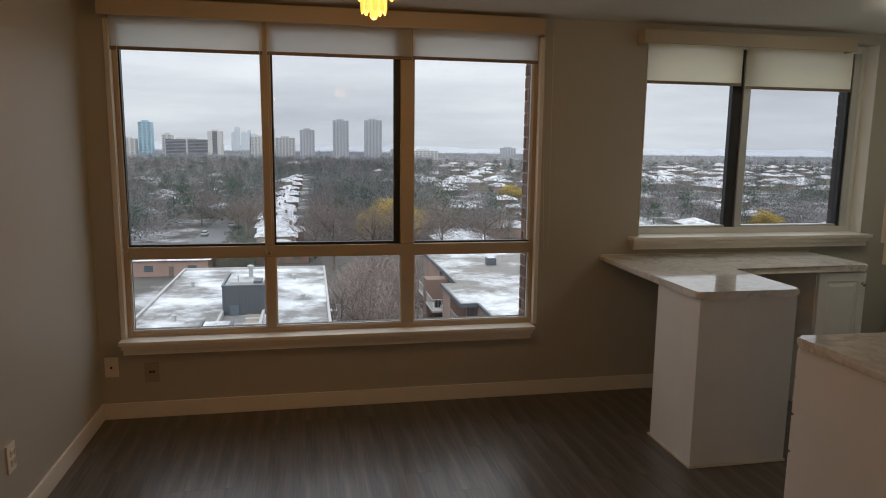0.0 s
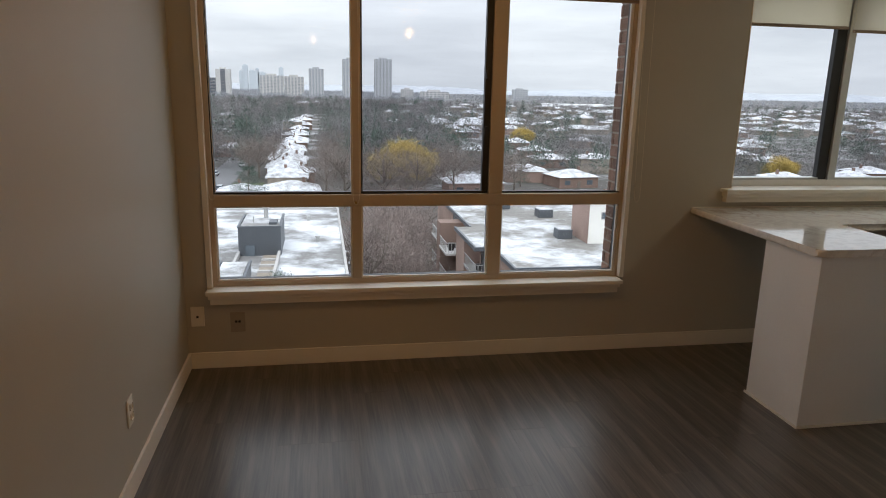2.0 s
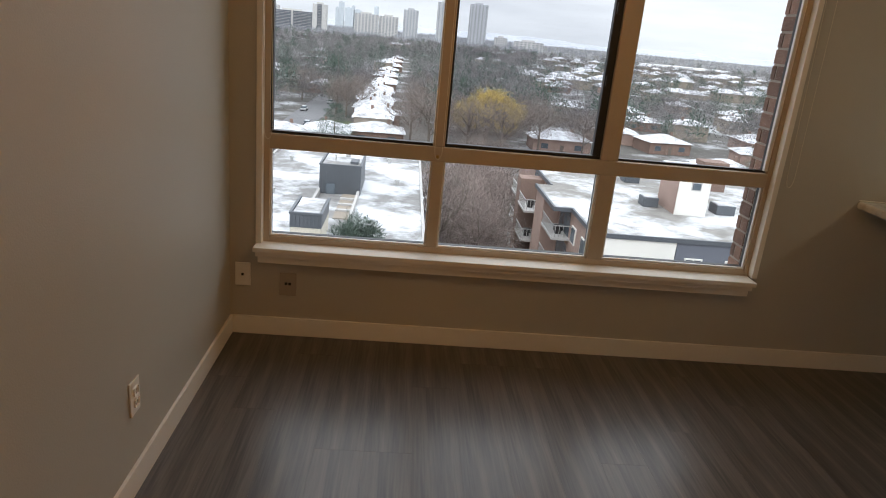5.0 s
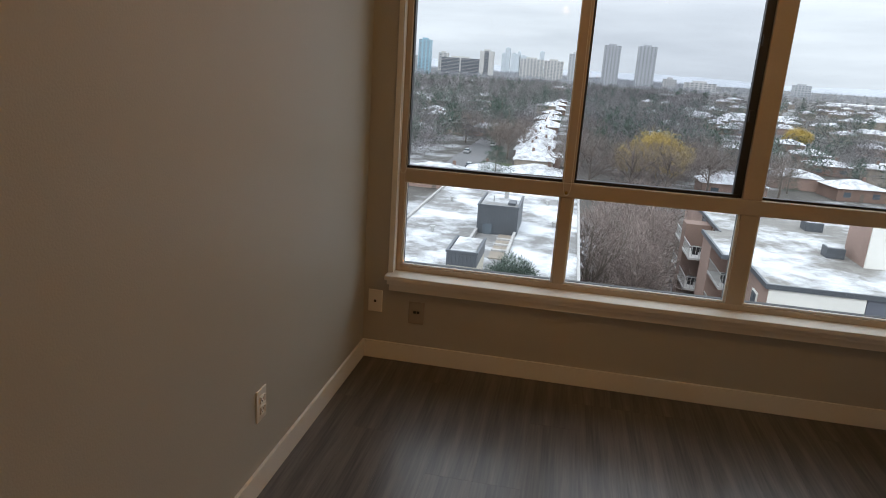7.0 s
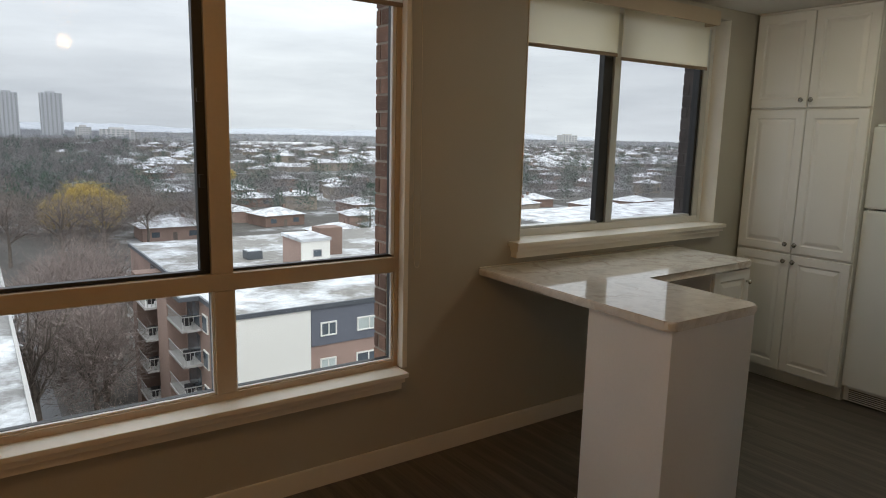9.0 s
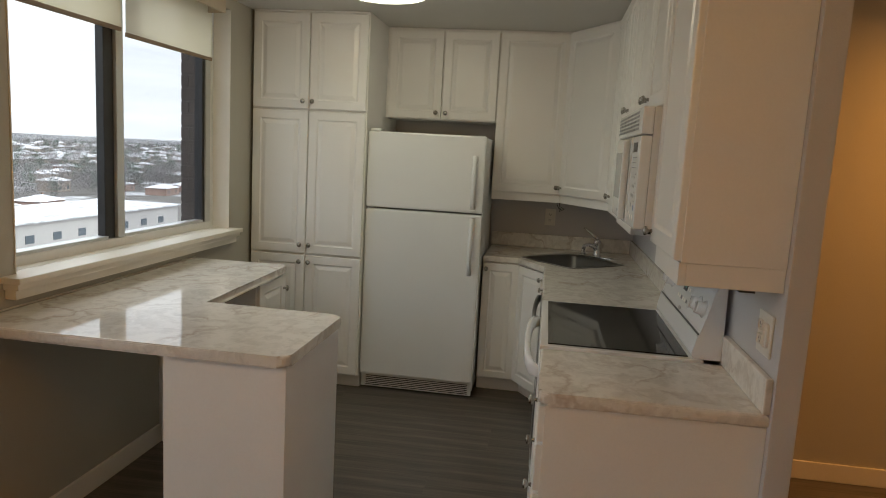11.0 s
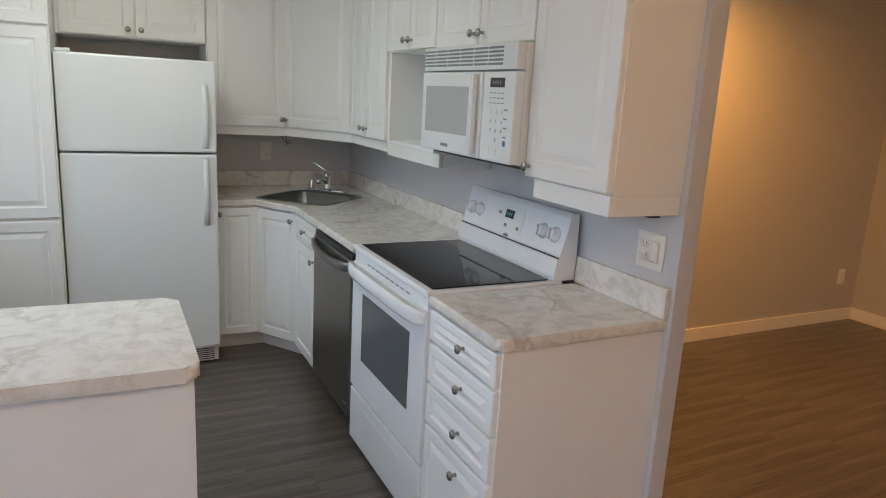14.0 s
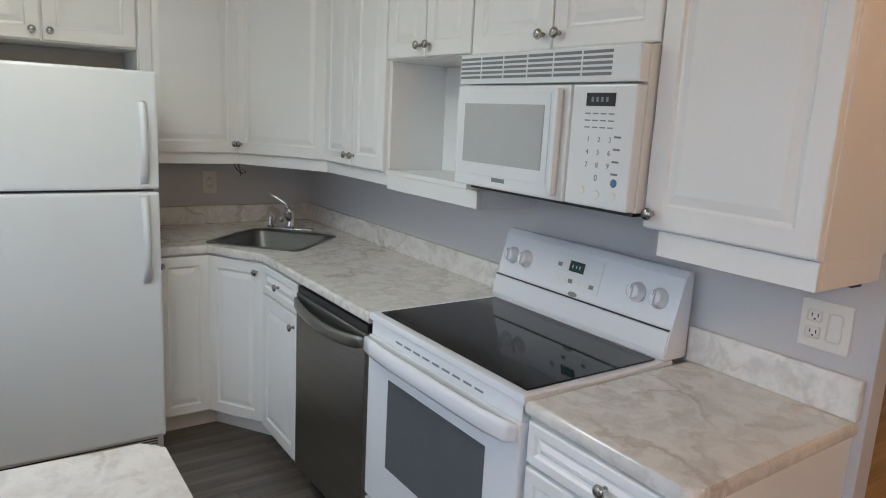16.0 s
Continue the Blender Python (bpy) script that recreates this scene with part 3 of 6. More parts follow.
pendant(1.447, -1.402, 2.057)
flush_lamp(4.43, -1.038, 0.272, 0.102, M_LAMP, "round white opal ceiling light over the kitchen, lit")
flush_lamp(3.95, -4.1, 0.17, 0.11, M_DOME, "round warm opal ceiling light in the next room, lit")
flush_lamp(0.7, -5.6, 0.17, 0.11, M_DOME, "round warm opal ceiling light in the next room, lit")


# ---- kitchen: counters ----
def round_outline(points, radius):
    """An outline with chosen corners rounded: rows of (x, y, rounded?)."""
    out = []
    n = len(points)
    for i, (x, y, soft) in enumerate(points):
        if not soft:
            out.append((x, y))
            continue
        p, a, b = Vector((x, y)), Vector(points[i - 1][:2]), Vector(points[(i + 1) % n][:2])
        s, e = p + (a - p).normalized() * radius, p + (b - p).normalized() * radius
        for k in range(5):
            u = k / 4
            q = (1 - u) ** 2 * s + 2 * u * (1 - u) * p + u ** 2 * e
            out.append((q.x, q.y))
    return out


CT0, CT1 = 0.872, 0.910
t = thing("peninsula_counter", (3.3, -0.6, CT0), "L-shaped cream marble-pattern laminate countertop, glossy", "countertop")
part("slab", prism(bmesh.new(), round_outline([(3.03, -0.0005, 0), (3.03, -1.142, 1), (3.602, -1.142, 1), (3.602, -0.558, 0), (4.556, -0.540, 1), (4.560, -0.0005, 0)], 0.036), CT0, CT1, bevel=0.013), M_MARBLE, t)
part("caulk", boxes((3.032, 4.558, -0.010, -0.0008, CT1 + 0.0003, CT1 + 0.006), bevel=0.002), M_TRIM, t)

sink_c, sink_r = Vector((5.50, -2.075)), 0.232
SU, SV = Vector((-0.735, -0.678)), Vector((0.678, -0.735))


def sink_ring(h, soft, z=None):
    pts = []
    for sx, sy in ((-1, -1), (1, -1), (1, 1), (-1, 1)):
        c = sink_c + SU * (sx * (h - soft)) + SV * (sy * (h - soft))
        a0 = math.atan2(sy, sx)
        for k in range(5):
            a = a0 + (k - 2) * math.pi / 8
            q = c + SU * (soft * math.cos(a)) + SV * (soft * math.sin(a))
            pts.append((q.x, q.y) if z is None else (q.x, q.y, z))
    return pts


t = thing("kitchen_counter", (4.9, -2.2, CT0), "cream marble-pattern laminate countertop round the corner sink", "countertop")
part("slab", prism(bmesh.new(), round_outline([(4.178, YK + 0.0005, 0), (XR - 0.0005, YK + 0.0005, 0), (XR - 0.0005, -1.508, 0), (5.445, -1.508, 0), (5.445, -1.735, 0), (5.175, -1.898, 0), (4.178, -1.898, 0)], 0.02), CT0, CT1, sink_ring(sink_r, 0.05), bevel=0.010), M_MARBLE, t)
part("backsplash", boxes((4.178, XR - 0.021, YK + 0.0006, YK + 0.021, CT1 + 0.0005, 1.008), bevel=0.005), M_MARBLE, t)
part("backsplash", boxes((XR - 0.0205, XR - 0.0006, YK + 0.0006, -1.508, CT1 + 0.0005, 1.008), bevel=0.005), M_MARBLE, t)
t = thing("end_counter", (3.19, -2.2, CT0), "short cream marble-pattern laminate countertop beside the stove", "countertop")
part("slab", prism(bmesh.new(), round_outline([(2.958, YK + 0.0005, 0), (3.413, YK + 0.0005, 0), (3.413, -1.900, 0), (2.958, -1.900, 1)], 0.03), CT0, CT1, bevel=0.013), M_MARBLE, t)
part("backsplash", boxes((2.958, 3.413, YK + 0.0006, YK + 0.021, CT1 + 0.0005, 1.010), bevel=0.005), M_MARBLE, t)


# ---- kitchen: cabinets ----
def knob(at, normal, parent):
    m = axis_pose(at, (*normal, 0))
    part("knob", lathe(bmesh.new(), [(0.007, 0), (0.0065, 0.004), (0.0045, 0.008), (0.006, 0.013), (0.0135, 0.017), (0.0155, 0.021), (0.013, 0.026), (0.005, 0.0285)], m, 16), M_KNOB, parent, "brushed nickel knob", smooth=True)


def front(parent, a, b, z0, z1, knob_at=None, name="door", gap=0.0030, rails=0.052):
    """A raised-panel door or drawer front between plan points a and b (right to left as one faces it)."""
    a, b = Vector(a), Vector(b)
    d = (b - a).normalized()
    n = Vector((-d.y, d.x))
    w = (b - a).length - 2 * gap
    o = a + d * gap
    m = Matrix(((d.x, n.x, 0, o.x), (d.y, n.y, 0, o.y), (0, 0, 1, z0 + gap), (0, 0, 0, 1)))
    ob = part(name, panel_door(bmesh.new(), m, w, z1 - z0 - 2 * gap, rails), M_CAB, parent)
    if knob_at:
        p = m @ Vector((w / 2 if knob_at[0] == 0.5 else knob_at[0], 0.0201, knob_at[1]))
        knob(p, (n.x, n.y), ob)
    return ob


def cabinet(name, at, label, group="kitchen cabinets"):
    return thing(name, at, label, "cabinet", group)


# pantry: three pairs of doors; its front looks along -x
PX = 5.245
t = cabinet("pantry_cabinet", (5.6, -0.39, 0), "tall white raised-panel pantry cabinet with six doors")
part("body", boxes((PX, XR - 0.001, -0.757, -0.018, 0.085, CEIL - 0.001), bevel=0.002), M_CABIN, t)
part("kick", boxes((PX + 0.05, XR - 0.001, -0.757, -0.018, 0.0, 0.085)), M_CABIN, t)
for z0, z1, kz in ((0.092, 0.860, 0.72), (0.866, 1.766, 0.055), (1.772, 2.352, 0.045)):
    h = z1 - z0
    front(t, (PX, -0.755), (PX, -0.388), z0, z1, (0.367 - 0.030, kz))
    front(t, (PX, -0.387), (PX, -0.020), z0, z1, (0.030, kz))
part("crown_filler", boxes((PX - 0.012, PX - 0.0005, -0.757, -0.018, 2.354, CEIL - 0.001), bevel=0.002), M_CABIN, t)

# over the refrigerator
UX = 5.718
t = cabinet("bridge_cabinet", (5.85, -1.14, 1.768), "white raised-panel cabinet above the refrigerator")
part("body", boxes((UX, XR - 0.001, -1.512, -0.7575, 1.768, CEIL - 0.001), bevel=0.002), M_CABIN, t)
front(t, (UX, -1.511), (UX, -1.143), 1.771, 2.352, (0.335, 0.04))
front(t, (UX, -1.142), (UX, -0.774), 1.771, 2.352, (0.032, 0.04))

# corner wall cabinet
A, B = (UX + 0.002, -1.972), (5.270, -2.245)
t = cabinet("corner_wall_cabinet", (5.8, -2.1, 1.31), "white corner wall cabinet with two angled doors")
part("body", prism(bmesh.new(), [(UX, -1.5125), (XR - 0.001, -1.5125), (XR - 0.001, YK + 0.001), (B[0], YK + 0.001), B, A], 1.312, CEIL - 0.001), M_CABIN, t)
front(t, A, (UX, -1.514), 1.314, 2.354, (0.030, 0.045))
front(t, B, A, 1.314, 2.354, (0.49, 0.045))
part("light_rail", prism(bmesh.new(), [(UX + 0.005, -1.514), (UX + 0.022, -1.514), (A[0] + 0.02, A[1] - 0.012), (B[0], B[1] - 0.018), (B[0], B[1] - 0.001), A], 1.262, 1.3115), M_CAB, t)

NY = -2.245
t = cabinet("narrow_wall_cabinet", (4.98, -2.35, 1.31), "narrow white wall cabinet with a pair of doors")
part("body", boxes((4.702, 5.2695, YK + 0.001, NY, 1.312, CEIL - 0.001), bevel=0.002), M_CABIN, t)
front(t, (4.703, NY), (4.985, NY), 1.314, 2.354, (0.252, 0.045))
front(t, (4.986, NY), (5.269, NY), 1.314, 2.354, (0.030, 0.045))
part("light_rail", boxes((4.702, 5.2695, NY - 0.018, NY - 0.002, 1.262, 1.3115), bevel=0.003), M_CAB, t)

t = cabinet("nook_cabinet", (4.45, -2.35, 1.31), "white wall cabinet with an open shelf nook below")
part("body", boxes((4.162, 4.7015, YK + 0.001, NY, 1.745, CEIL - 0.001), bevel=0.001), M_CABIN, t)
part("nook_side", boxes((4.683, 4.7015, YK + 0.001, NY, 1.3265, 1.7445), bevel=0.001), M_CAB, t)
part("nook_shelf", boxes((4.162, 4.7015, YK + 0.001, NY - 0.002, 1.308, 1.326), bevel=0.001), M_CAB, t)
part("nook_back", boxes((4.162, 4.6825, YK + 0.001, YK + 0.012, 1.3265, 1.7445), bevel=0.001), M_CAB, t)
part("side", boxes((4.150, 4.1615, YK + 0.001, NY, 1.72, CEIL - 0.001)), M_CABIN, t)
front(t, (4.152, NY), (4.426, NY), 1.748, 2.354, (0.243, 0.04))
front(t, (4.427, NY), (4.700, NY), 1.748, 2.354, (0.030, 0.04))
part("light_rail", boxes((4.10, 4.7015, NY - 0.020, NY - 0.002, 1.248, 1.3075), bevel=0.003), M_CAB, t)
part("light_rail", boxes((4.10, 4.116, YK + 0.001, NY - 0.0205, 1.248, 1.3075), bevel=0.003), M_CAB, t)

t = cabinet("microwave_cabinet", (3.77, -2.35, 1.738), "white wall cabinet above the microwave")
part("body", boxes((3.402, 4.1495, YK + 0.001, NY, 1.738, CEIL - 0.001), bevel=0.002), M_CABIN, t)
front(t, (3.403, NY), (3.775, NY), 1.740, 2.354, (0.340, 0.042))
front(t, (3.776, NY), (4.148, NY), 1.740, 2.354, (0.032, 0.042))

t = cabinet("end_wall_cabinet", (3.19, -2.35, 1.30), "white wall cabinet with a plain pinkish-white side panel")
part("body", boxes((2.968, 3.4015, YK + 0.001, NY, 1.300, CEIL - 0.001), bevel=0.002), M_CABIN, t)
front(t, (2.969, NY), (3.401, NY), 1.302, 2.354, (0.400, 0.035))
part("light_rail", boxes((2.972, 3.36, NY - 0.016, NY + 0.004, 1.238, 1.2995), (2.972, 2.988, YK + 0.001, NY - 0.016, 1.238, 1.2995), bevel=0.002), M_CAB, t)
part("hook", boxes((2.975, 3.0, -2.44, -2.40, 1.232, 1.2375)), M_BLACK, t)

# base cabinets
BY = -1.9225
t = cabinet("drawer_cabinet", (3.19, -2.2, 0), "white four-drawer base cabinet at the counter's end")
part("body", boxes((2.968, 3.405, YK + 0.001, BY, 0.09, CT0 - 0.0005), bevel=0.002), M_CABIN, t)
part("kick", boxes((2.968, 3.411, YK + 0.001, BY - 0.05, 0.0, 0.09)), M_CABIN, t)
for z0, z1 in ((0.757, 0.866), (0.610, 0.752), (0.462, 0.605), (0.095, 0.457)):
    front(t, (2.970, BY), (3.404, BY), z0, z1, (0.185, (z1 - z0) * (0.5 if z1 - z0 < 0.2 else 0.82)), "drawer", rails=0.032)

t = cabinet("sink_drawer_cabinet", (4.98, -2.2, 0), "narrow white base cabinet with drawer and door")
part("body", boxes((4.778, 5.1895, YK + 0.001, BY, 0.09, CT0 - 0.0005), bevel=0.002), M_CABIN, t)
part("kick", boxes((4.778, 5.17, YK + 0.001, BY - 0.05, 0.0, 0.0895)), M_CABIN, t)
front(t, (4.780, BY), (5.186, BY), 0.735, 0.866, (0.5, 0.065), "drawer", rails=0.03)
front(t, (4.780, BY), (5.186, BY), 0.095, 0.730, (0.030, 0.58))

D0, D1 = (5.200, -1.932), (5.470, -1.752)
t = cabinet("corner_base_cabinet", (5.7, -2.0, 0), "white corner base cabinet with an angled door under the sink")
part("body", prism(bmesh.new(), [D0, (5.1905, -1.94), (5.1905, YK + 0.001), (XR - 0.001, YK + 0.001), (XR - 0.001, -1.509), (5.472, -1.509), (5.472, -1.750)], 0.09, 0.70), M_CABIN, t)
part("upper_rail", prism(bmesh.new(), [D0, (5.1905, -1.94), (5.1905, -1.96), (5.2, -1.955), (5.49, -1.765), (5.49, -1.509), (5.472, -1.509), (5.472, -1.750)], 0.7005, CT0 - 0.0005), M_CABIN, t)
part("kick", prism(bmesh.new(), [(5.23, -1.985), (5.23, -2.4), (6.0, -2.4), (6.0, -1.509), (5.52, -1.509), (5.52, -1.79)], 0.0, 0.0895), M_CABIN, t)
front(t, D0, D1, 0.095, 0.866, (0.040, 0.72))
front(t, (5.470, -1.750), (5.470, -1.510), 0.095, 0.866, (0.215, 0.73), rails=0.045)

t = cabinet("peninsula_cabinet", (3.3, -0.92, 0), "plain white panelled base under the peninsula counter")
part("body", boxes((3.055, 3.588, -1.128, -0.716, 0.0, CT0 - 0.0005), bevel=0.002), M_CABIN, t)
part("base_trim", boxes((3.046, 3.0545, -1.137, -0.705, 0.0, 0.014), (3.0545, 3.594, -1.137, -1.1285, 0.0, 0.014), bevel=0.003), M_TRIM, t)
t = cabinet("window_base_cabinet", (4.38, -0.27, 0), "small white base cabinet under the window counter")
part("body", boxes((4.205, 4.545, -0.515, -0.001, 0.0, CT0 - 0.0005), bevel=0.002), M_CABIN, t)
front(t, (4.543, -0.515), (4.207, -0.515), 0.09, 0.866, (0.030, 0.70))


# ---- sink and tap ----
t = thing("corner_sink", (sink_c.x, sink_c.y, CT1), "square stainless steel corner sink set diagonally", "sink")
bm = bmesh.new()
rings = [[bm.verts.new(p) for p in sink_ring(h, s, z)] for h, s, z in ((sink_r + 0.014, 0.055, CT1 + 0.0008), (sink_r + 0.013, 0.055, CT1 + 0.004), (sink_r - 0.012, 0.05, CT1 + 0.003), (sink_r - 0.022, 0.05, CT1 - 0.008), (sink_r - 0.040, 0.06, CT1 - 0.14), (sink_r - 0.075, 0.05, CT1 - 0.16), (0.035, 0.03, CT1 - 0.165))]
for a, b in zip(rings, rings[1:]):
    for i in range(len(a)):
        bm.faces.new((a[i], a[(i + 1) % len(a)], b[(i + 1) % len(b)], b[i]))
bm.faces.new(rings[-1])
part("basin", bm, M_STEEL, t, smooth=True)
part("drain", lathe(bmesh.new(), [(0.038, 0), (0.036, 0.004), (0.02, 0.002), (0.002, 0.001)], axis_pose((sink_c.x, sink_c.y, CT1 - 0.1645), (0, 0, 1)), 20), M_CHROME, t, smooth=True)

fc = sink_c + Vector((0.21, -0.165))
away = (fc - sink_c).normalized()
sidew = Vector((-away.y, away.x))


def on(u, v, z):
    q = fc + away * u + sidew * v
    return (q.x, q.y, z)


t = thing("kitchen_tap", (fc.x, fc.y, CT1), "chrome single-lever kitchen tap with side sprayer", "tap")
bm = box(bmesh.new(), -0.026, 0.026, -0.125, 0.125, 0, 0.012, 0.005)
bmesh.ops.transform(bm, matrix=Matrix(((away.x, sidew.x, 0, fc.x), (away.y, sidew.y, 0, fc.y), (0, 0, 1, CT1 + 0.0045), (0, 0, 0, 1))), verts=bm.verts)
part("deck_plate", bm, M_CHROME, t, smooth=True)
part("tap_body", lathe(bmesh.new(), [(0.026, 0), (0.025, 0.01), (0.021, 0.03), (0.021, 0.075), (0.024, 0.085), (0.022, 0.10), (0.01, 0.112), (0.001, 0.114)], axis_pose(on(0, 0, CT1 + 0.0165), (0, 0, 1)), 20), M_CHROME, t, smooth=True)
part("spout", tube(bmesh.new(), [on(0.0, 0, CT1 + 0.06), on(-0.05, 0, CT1 + 0.085), on(-0.10, 0, CT1 + 0.098), on(-0.14, 0, CT1 + 0.095), on(-0.155, 0, CT1 + 0.075)], [0.016, 0.014, 0.012, 0.012, 0.013], 12), M_CHROME, t, smooth=True)
part("lever", tube(bmesh.new(), [on(0, 0, CT1 + 0.125), on(0.0, 0.035, CT1 + 0.150), on(0.0, 0.085, CT1 + 0.178), on(0.0, 0.115, CT1 + 0.190)], [0.014, 0.010, 0.007, 0.006], 10), M_CHROME, t, smooth=True)
part("sprayer", lathe(bmesh.new(), [(0.018, 0), (0.017, 0.012), (0.012, 0.02), (0.013, 0.045), (0.011, 0.055), (0.002, 0.058)], axis_pose(on(0.0, 0.105, CT1 + 0.0165), (0, 0, 1)), 16), M_CHROME, t, "chrome sprayer with dark base", smooth=True)


# ---- refrigerator ----
t = thing("refrigerator", (5.6, -1.13, 0), "white top-freezer refrigerator with pebbled doors", "refrigerator")
FX = 5.268
part("body", boxes((5.345, 6.0, -1.498, -0.765, 0.03, 1.655), bevel=0.006), M_APPL, t)
part("gasket", boxes((5.334, 5.3445, -1.490, -0.773, 0.11, 1.645)), M_INK, t)
fd = part("freezer_door", boxes((FX, 5.333, -1.500, -0.763, 1.192, 1.663), bevel=0.012), M_APPL, t)
rd = part("fridge_door", boxes((FX, 5.333, -1.500, -0.763, 0.105, 1.182), bevel=0.012), M_APPL, t)


def fridge_handle(owner, z0, z1, at_top):
    y = -1.440
    za, zb = (z0, z1)
    pts = [(FX - 0.004, y, za), (FX - 0.022, y, za + (zb - za) * 0.12), (FX - 0.040, y, za + (zb - za) * 0.35), (FX - 0.044, y, za + (zb - za) * 0.55), (FX - 0.030, y, za + (zb - za) * 0.8), (FX - 0.006, y, zb)]
    if at_top:
        pts = [(p[0], p[1], za + zb - p[2]) for p in pts][::-1]
    bm = bmesh.new()
    rings = []
    for x, yy, z in pts:
        rings.append([bm.verts.new(v) for v in ((x, yy - 0.016, z), (x, yy + 0.016, z), (x + 0.013, yy + 0.013, z), (x + 0.013, yy - 0.013, z))])
    for a, b in zip(rings, rings[1:]):
        for i in range(4):
            bm.faces.new((a[i], a[(i + 1) % 4], b[(i + 1) % 4], b[i]))
    bm.faces.new(rings[0]), bm.faces.new(rings[-1][::-1])
    bmesh.ops.bevel(bm, geom=bm.edges[:], offset=0.003, segments=2, affect="EDGES")
    part("handle", bm, M_APPL, owner, smooth=True)
    part("end_cap", boxes((FX - 0.008, FX - 0.0005, y - 0.018, y + 0.018, za - 0.012 if not at_top else zb, za if not at_top else zb + 0.012), bevel=0.002), M_APPL, owner)


fridge_handle(fd, 1.215, 1.545, False)
fridge_handle(rd, 0.800, 1.165, True)
part("hinge_cap", boxes((5.30, 5.40, -0.835, -0.770, 1.6635, 1.681), bevel=0.006), M_APPL, t)
part("hinge", boxes((5.285, 5.33, -0.82, -0.775, 1.1825, 1.1915)), M_STEEL, t)
gr = part("grille", boxes((5.30, 5.344, -1.494, -0.769, 0.012, 0.100), bevel=0.004), M_APPL, t)
for i in range(6):
    part("slot", boxes((5.2985, 5.2998, -1.47, -0.80, 0.022 + i * 0.012, 0.027 + i * 0.012)), M_BLACK, gr)
for y in (-1.45, -0.81):
    part("foot", lathe(bmesh.new(), [(0.018, 0), (0.018, 0.012)], axis_pose((5.37, y, 0), (0, 0, 1)), 12), M_BLACK, t)
    part("foot", lathe(bmesh.new(), [(0.018, 0), (0.018, 0.03)], axis_pose((5.9, y, 0), (0, 0, 1)), 12), M_BLACK, t)


def swept_bar(points, wide, deep):
    """A bowed bar with a rounded rectangular section that runs along x."""
    bm = bmesh.new()
    rings = []
    for k, (x, y, z) in enumerate(points):
        f = 0.75 if k in (0, len(points) - 1) else 1.0
        rings.append([bm.verts.new((x, y + c * deep * f, z + d * wide * f)) for c, d in ((-1, -0.7), (-0.4, -1), (0.6, -1), (1, -0.6), (1, 0.6), (0.6, 1), (-0.4, 1), (-1, 0.7))])
    for a, b in zip(rings, rings[1:]):
        for i in range(8):
            bm.faces.new((a[i], a[(i + 1) % 8], b[(i + 1) % 8], b[i]))
    bm.faces.new(rings[0][::-1]), bm.faces.new(rings[-1])
    return bm


# ---- stove ----
t = thing("stove", (3.795, -2.2, 0), "white electric stove with black ceramic glass cooktop", "stove")
SX0, SX1 = 3.4165, 4.1745
part("body", boxes((SX0, SX1, YK + 0.03, -1.935, 0.015, 0.893), bevel=0.002), M_ENAM, t)
part("rim", boxes((SX0 - 0.001, SX1 + 0.001, -2.44, -1.897, 0.8935, 0.917), bevel=0.006), M_ENAM, t)
ck = part("cooktop", boxes((SX0 + 0.022, SX1 - 0.03, -2.392, -1.925, 0.9175, 0.9215), bevel=0.0015), M_GLASSBLK, t, "black ceramic glass cooktop")
door = part("oven_door", boxes((SX0 + 0.004, SX1 - 0.004, -1.9345, -1.897, 0.285, 0.845), bevel=0.006), M_ENAM, t)
part("door_window", boxes((3.545, 4.035, -1.8968, -1.8945, 0.440, 0.735), bevel=0.001), M_GREYWIN, door, "dark tinted oven window")
part("handle", swept_bar([(SX0 + 0.012, -1.899, 0.818), (SX0 + 0.03, -1.876, 0.822), (SX0 + 0.10, -1.861, 0.826), (SX0 + 0.22, -1.853, 0.829), (3.795, -1.850, 0.831), (SX1 - 0.22, -1.853, 0.829), (SX1 - 0.10, -1.861, 0.826), (SX1 - 0.03, -1.876, 0.822), (SX1 - 0.012, -1.899, 0.818)], 0.026, 0.012), M_ENAM, door, smooth=True)
vent = part("vent_strip", boxes((SX0 + 0.01, SX1 - 0.01, -1.930, -1.905, 0.8455, 0.893), bevel=0.002), M_ENAM, t)
for i in range(9):
    xx = SX0 + 0.16 + i * 0.05
    part("vent_slot", boxes((xx, xx + 0.036, -1.9048, -1.9040, 0.862, 0.868)), M_INK, vent)
dr = part("drawer", boxes((SX0 + 0.004, SX1 - 0.004, -1.9345, -1.899, 0.03, 0.272), bevel=0.006), M_ENAM, t)
part("drawer_relief", boxes((SX0 + 0.06, SX1 - 0.06, -1.8988, -1.896, 0.06, 0.225), bevel=0.0012), M_ENAM, dr)
for x in (SX0 + 0.04, SX1 - 0.04):
    for y in (-1.98, -2.44):
        part("foot", lathe(bmesh.new(), [(0.016, 0), (0.016, 0.0148)], axis_pose((x, y, 0), (0, 0, 1)), 10), M_BLACK, t)
# backguard, leaning back
bm = bmesh.new()
prof = [(-2.405, 0.9175), (-2.398, 0.935), (-2.412, 1.00), (-2.420, 1.004), (-2.455, 1.150), (-2.468, 1.164), (-2.492, 1.164), (-2.495, 0.9175)]
ra = [bm.verts.new((SX0, y, z)) for y, z in prof]
rb = [bm.verts.new((SX1, y, z)) for y, z in prof]
for i in range(len(prof)):
    bm.faces.new((ra[i], ra[(i + 1) % len(prof)], rb[(i + 1) % len(prof)], rb[i]))
bm.faces.new(ra[::-1]), bm.faces.new(rb)
bmesh.ops.bevel(bm, geom=bm.edges[:], offset=0.003, segments=2, affect="EDGES")
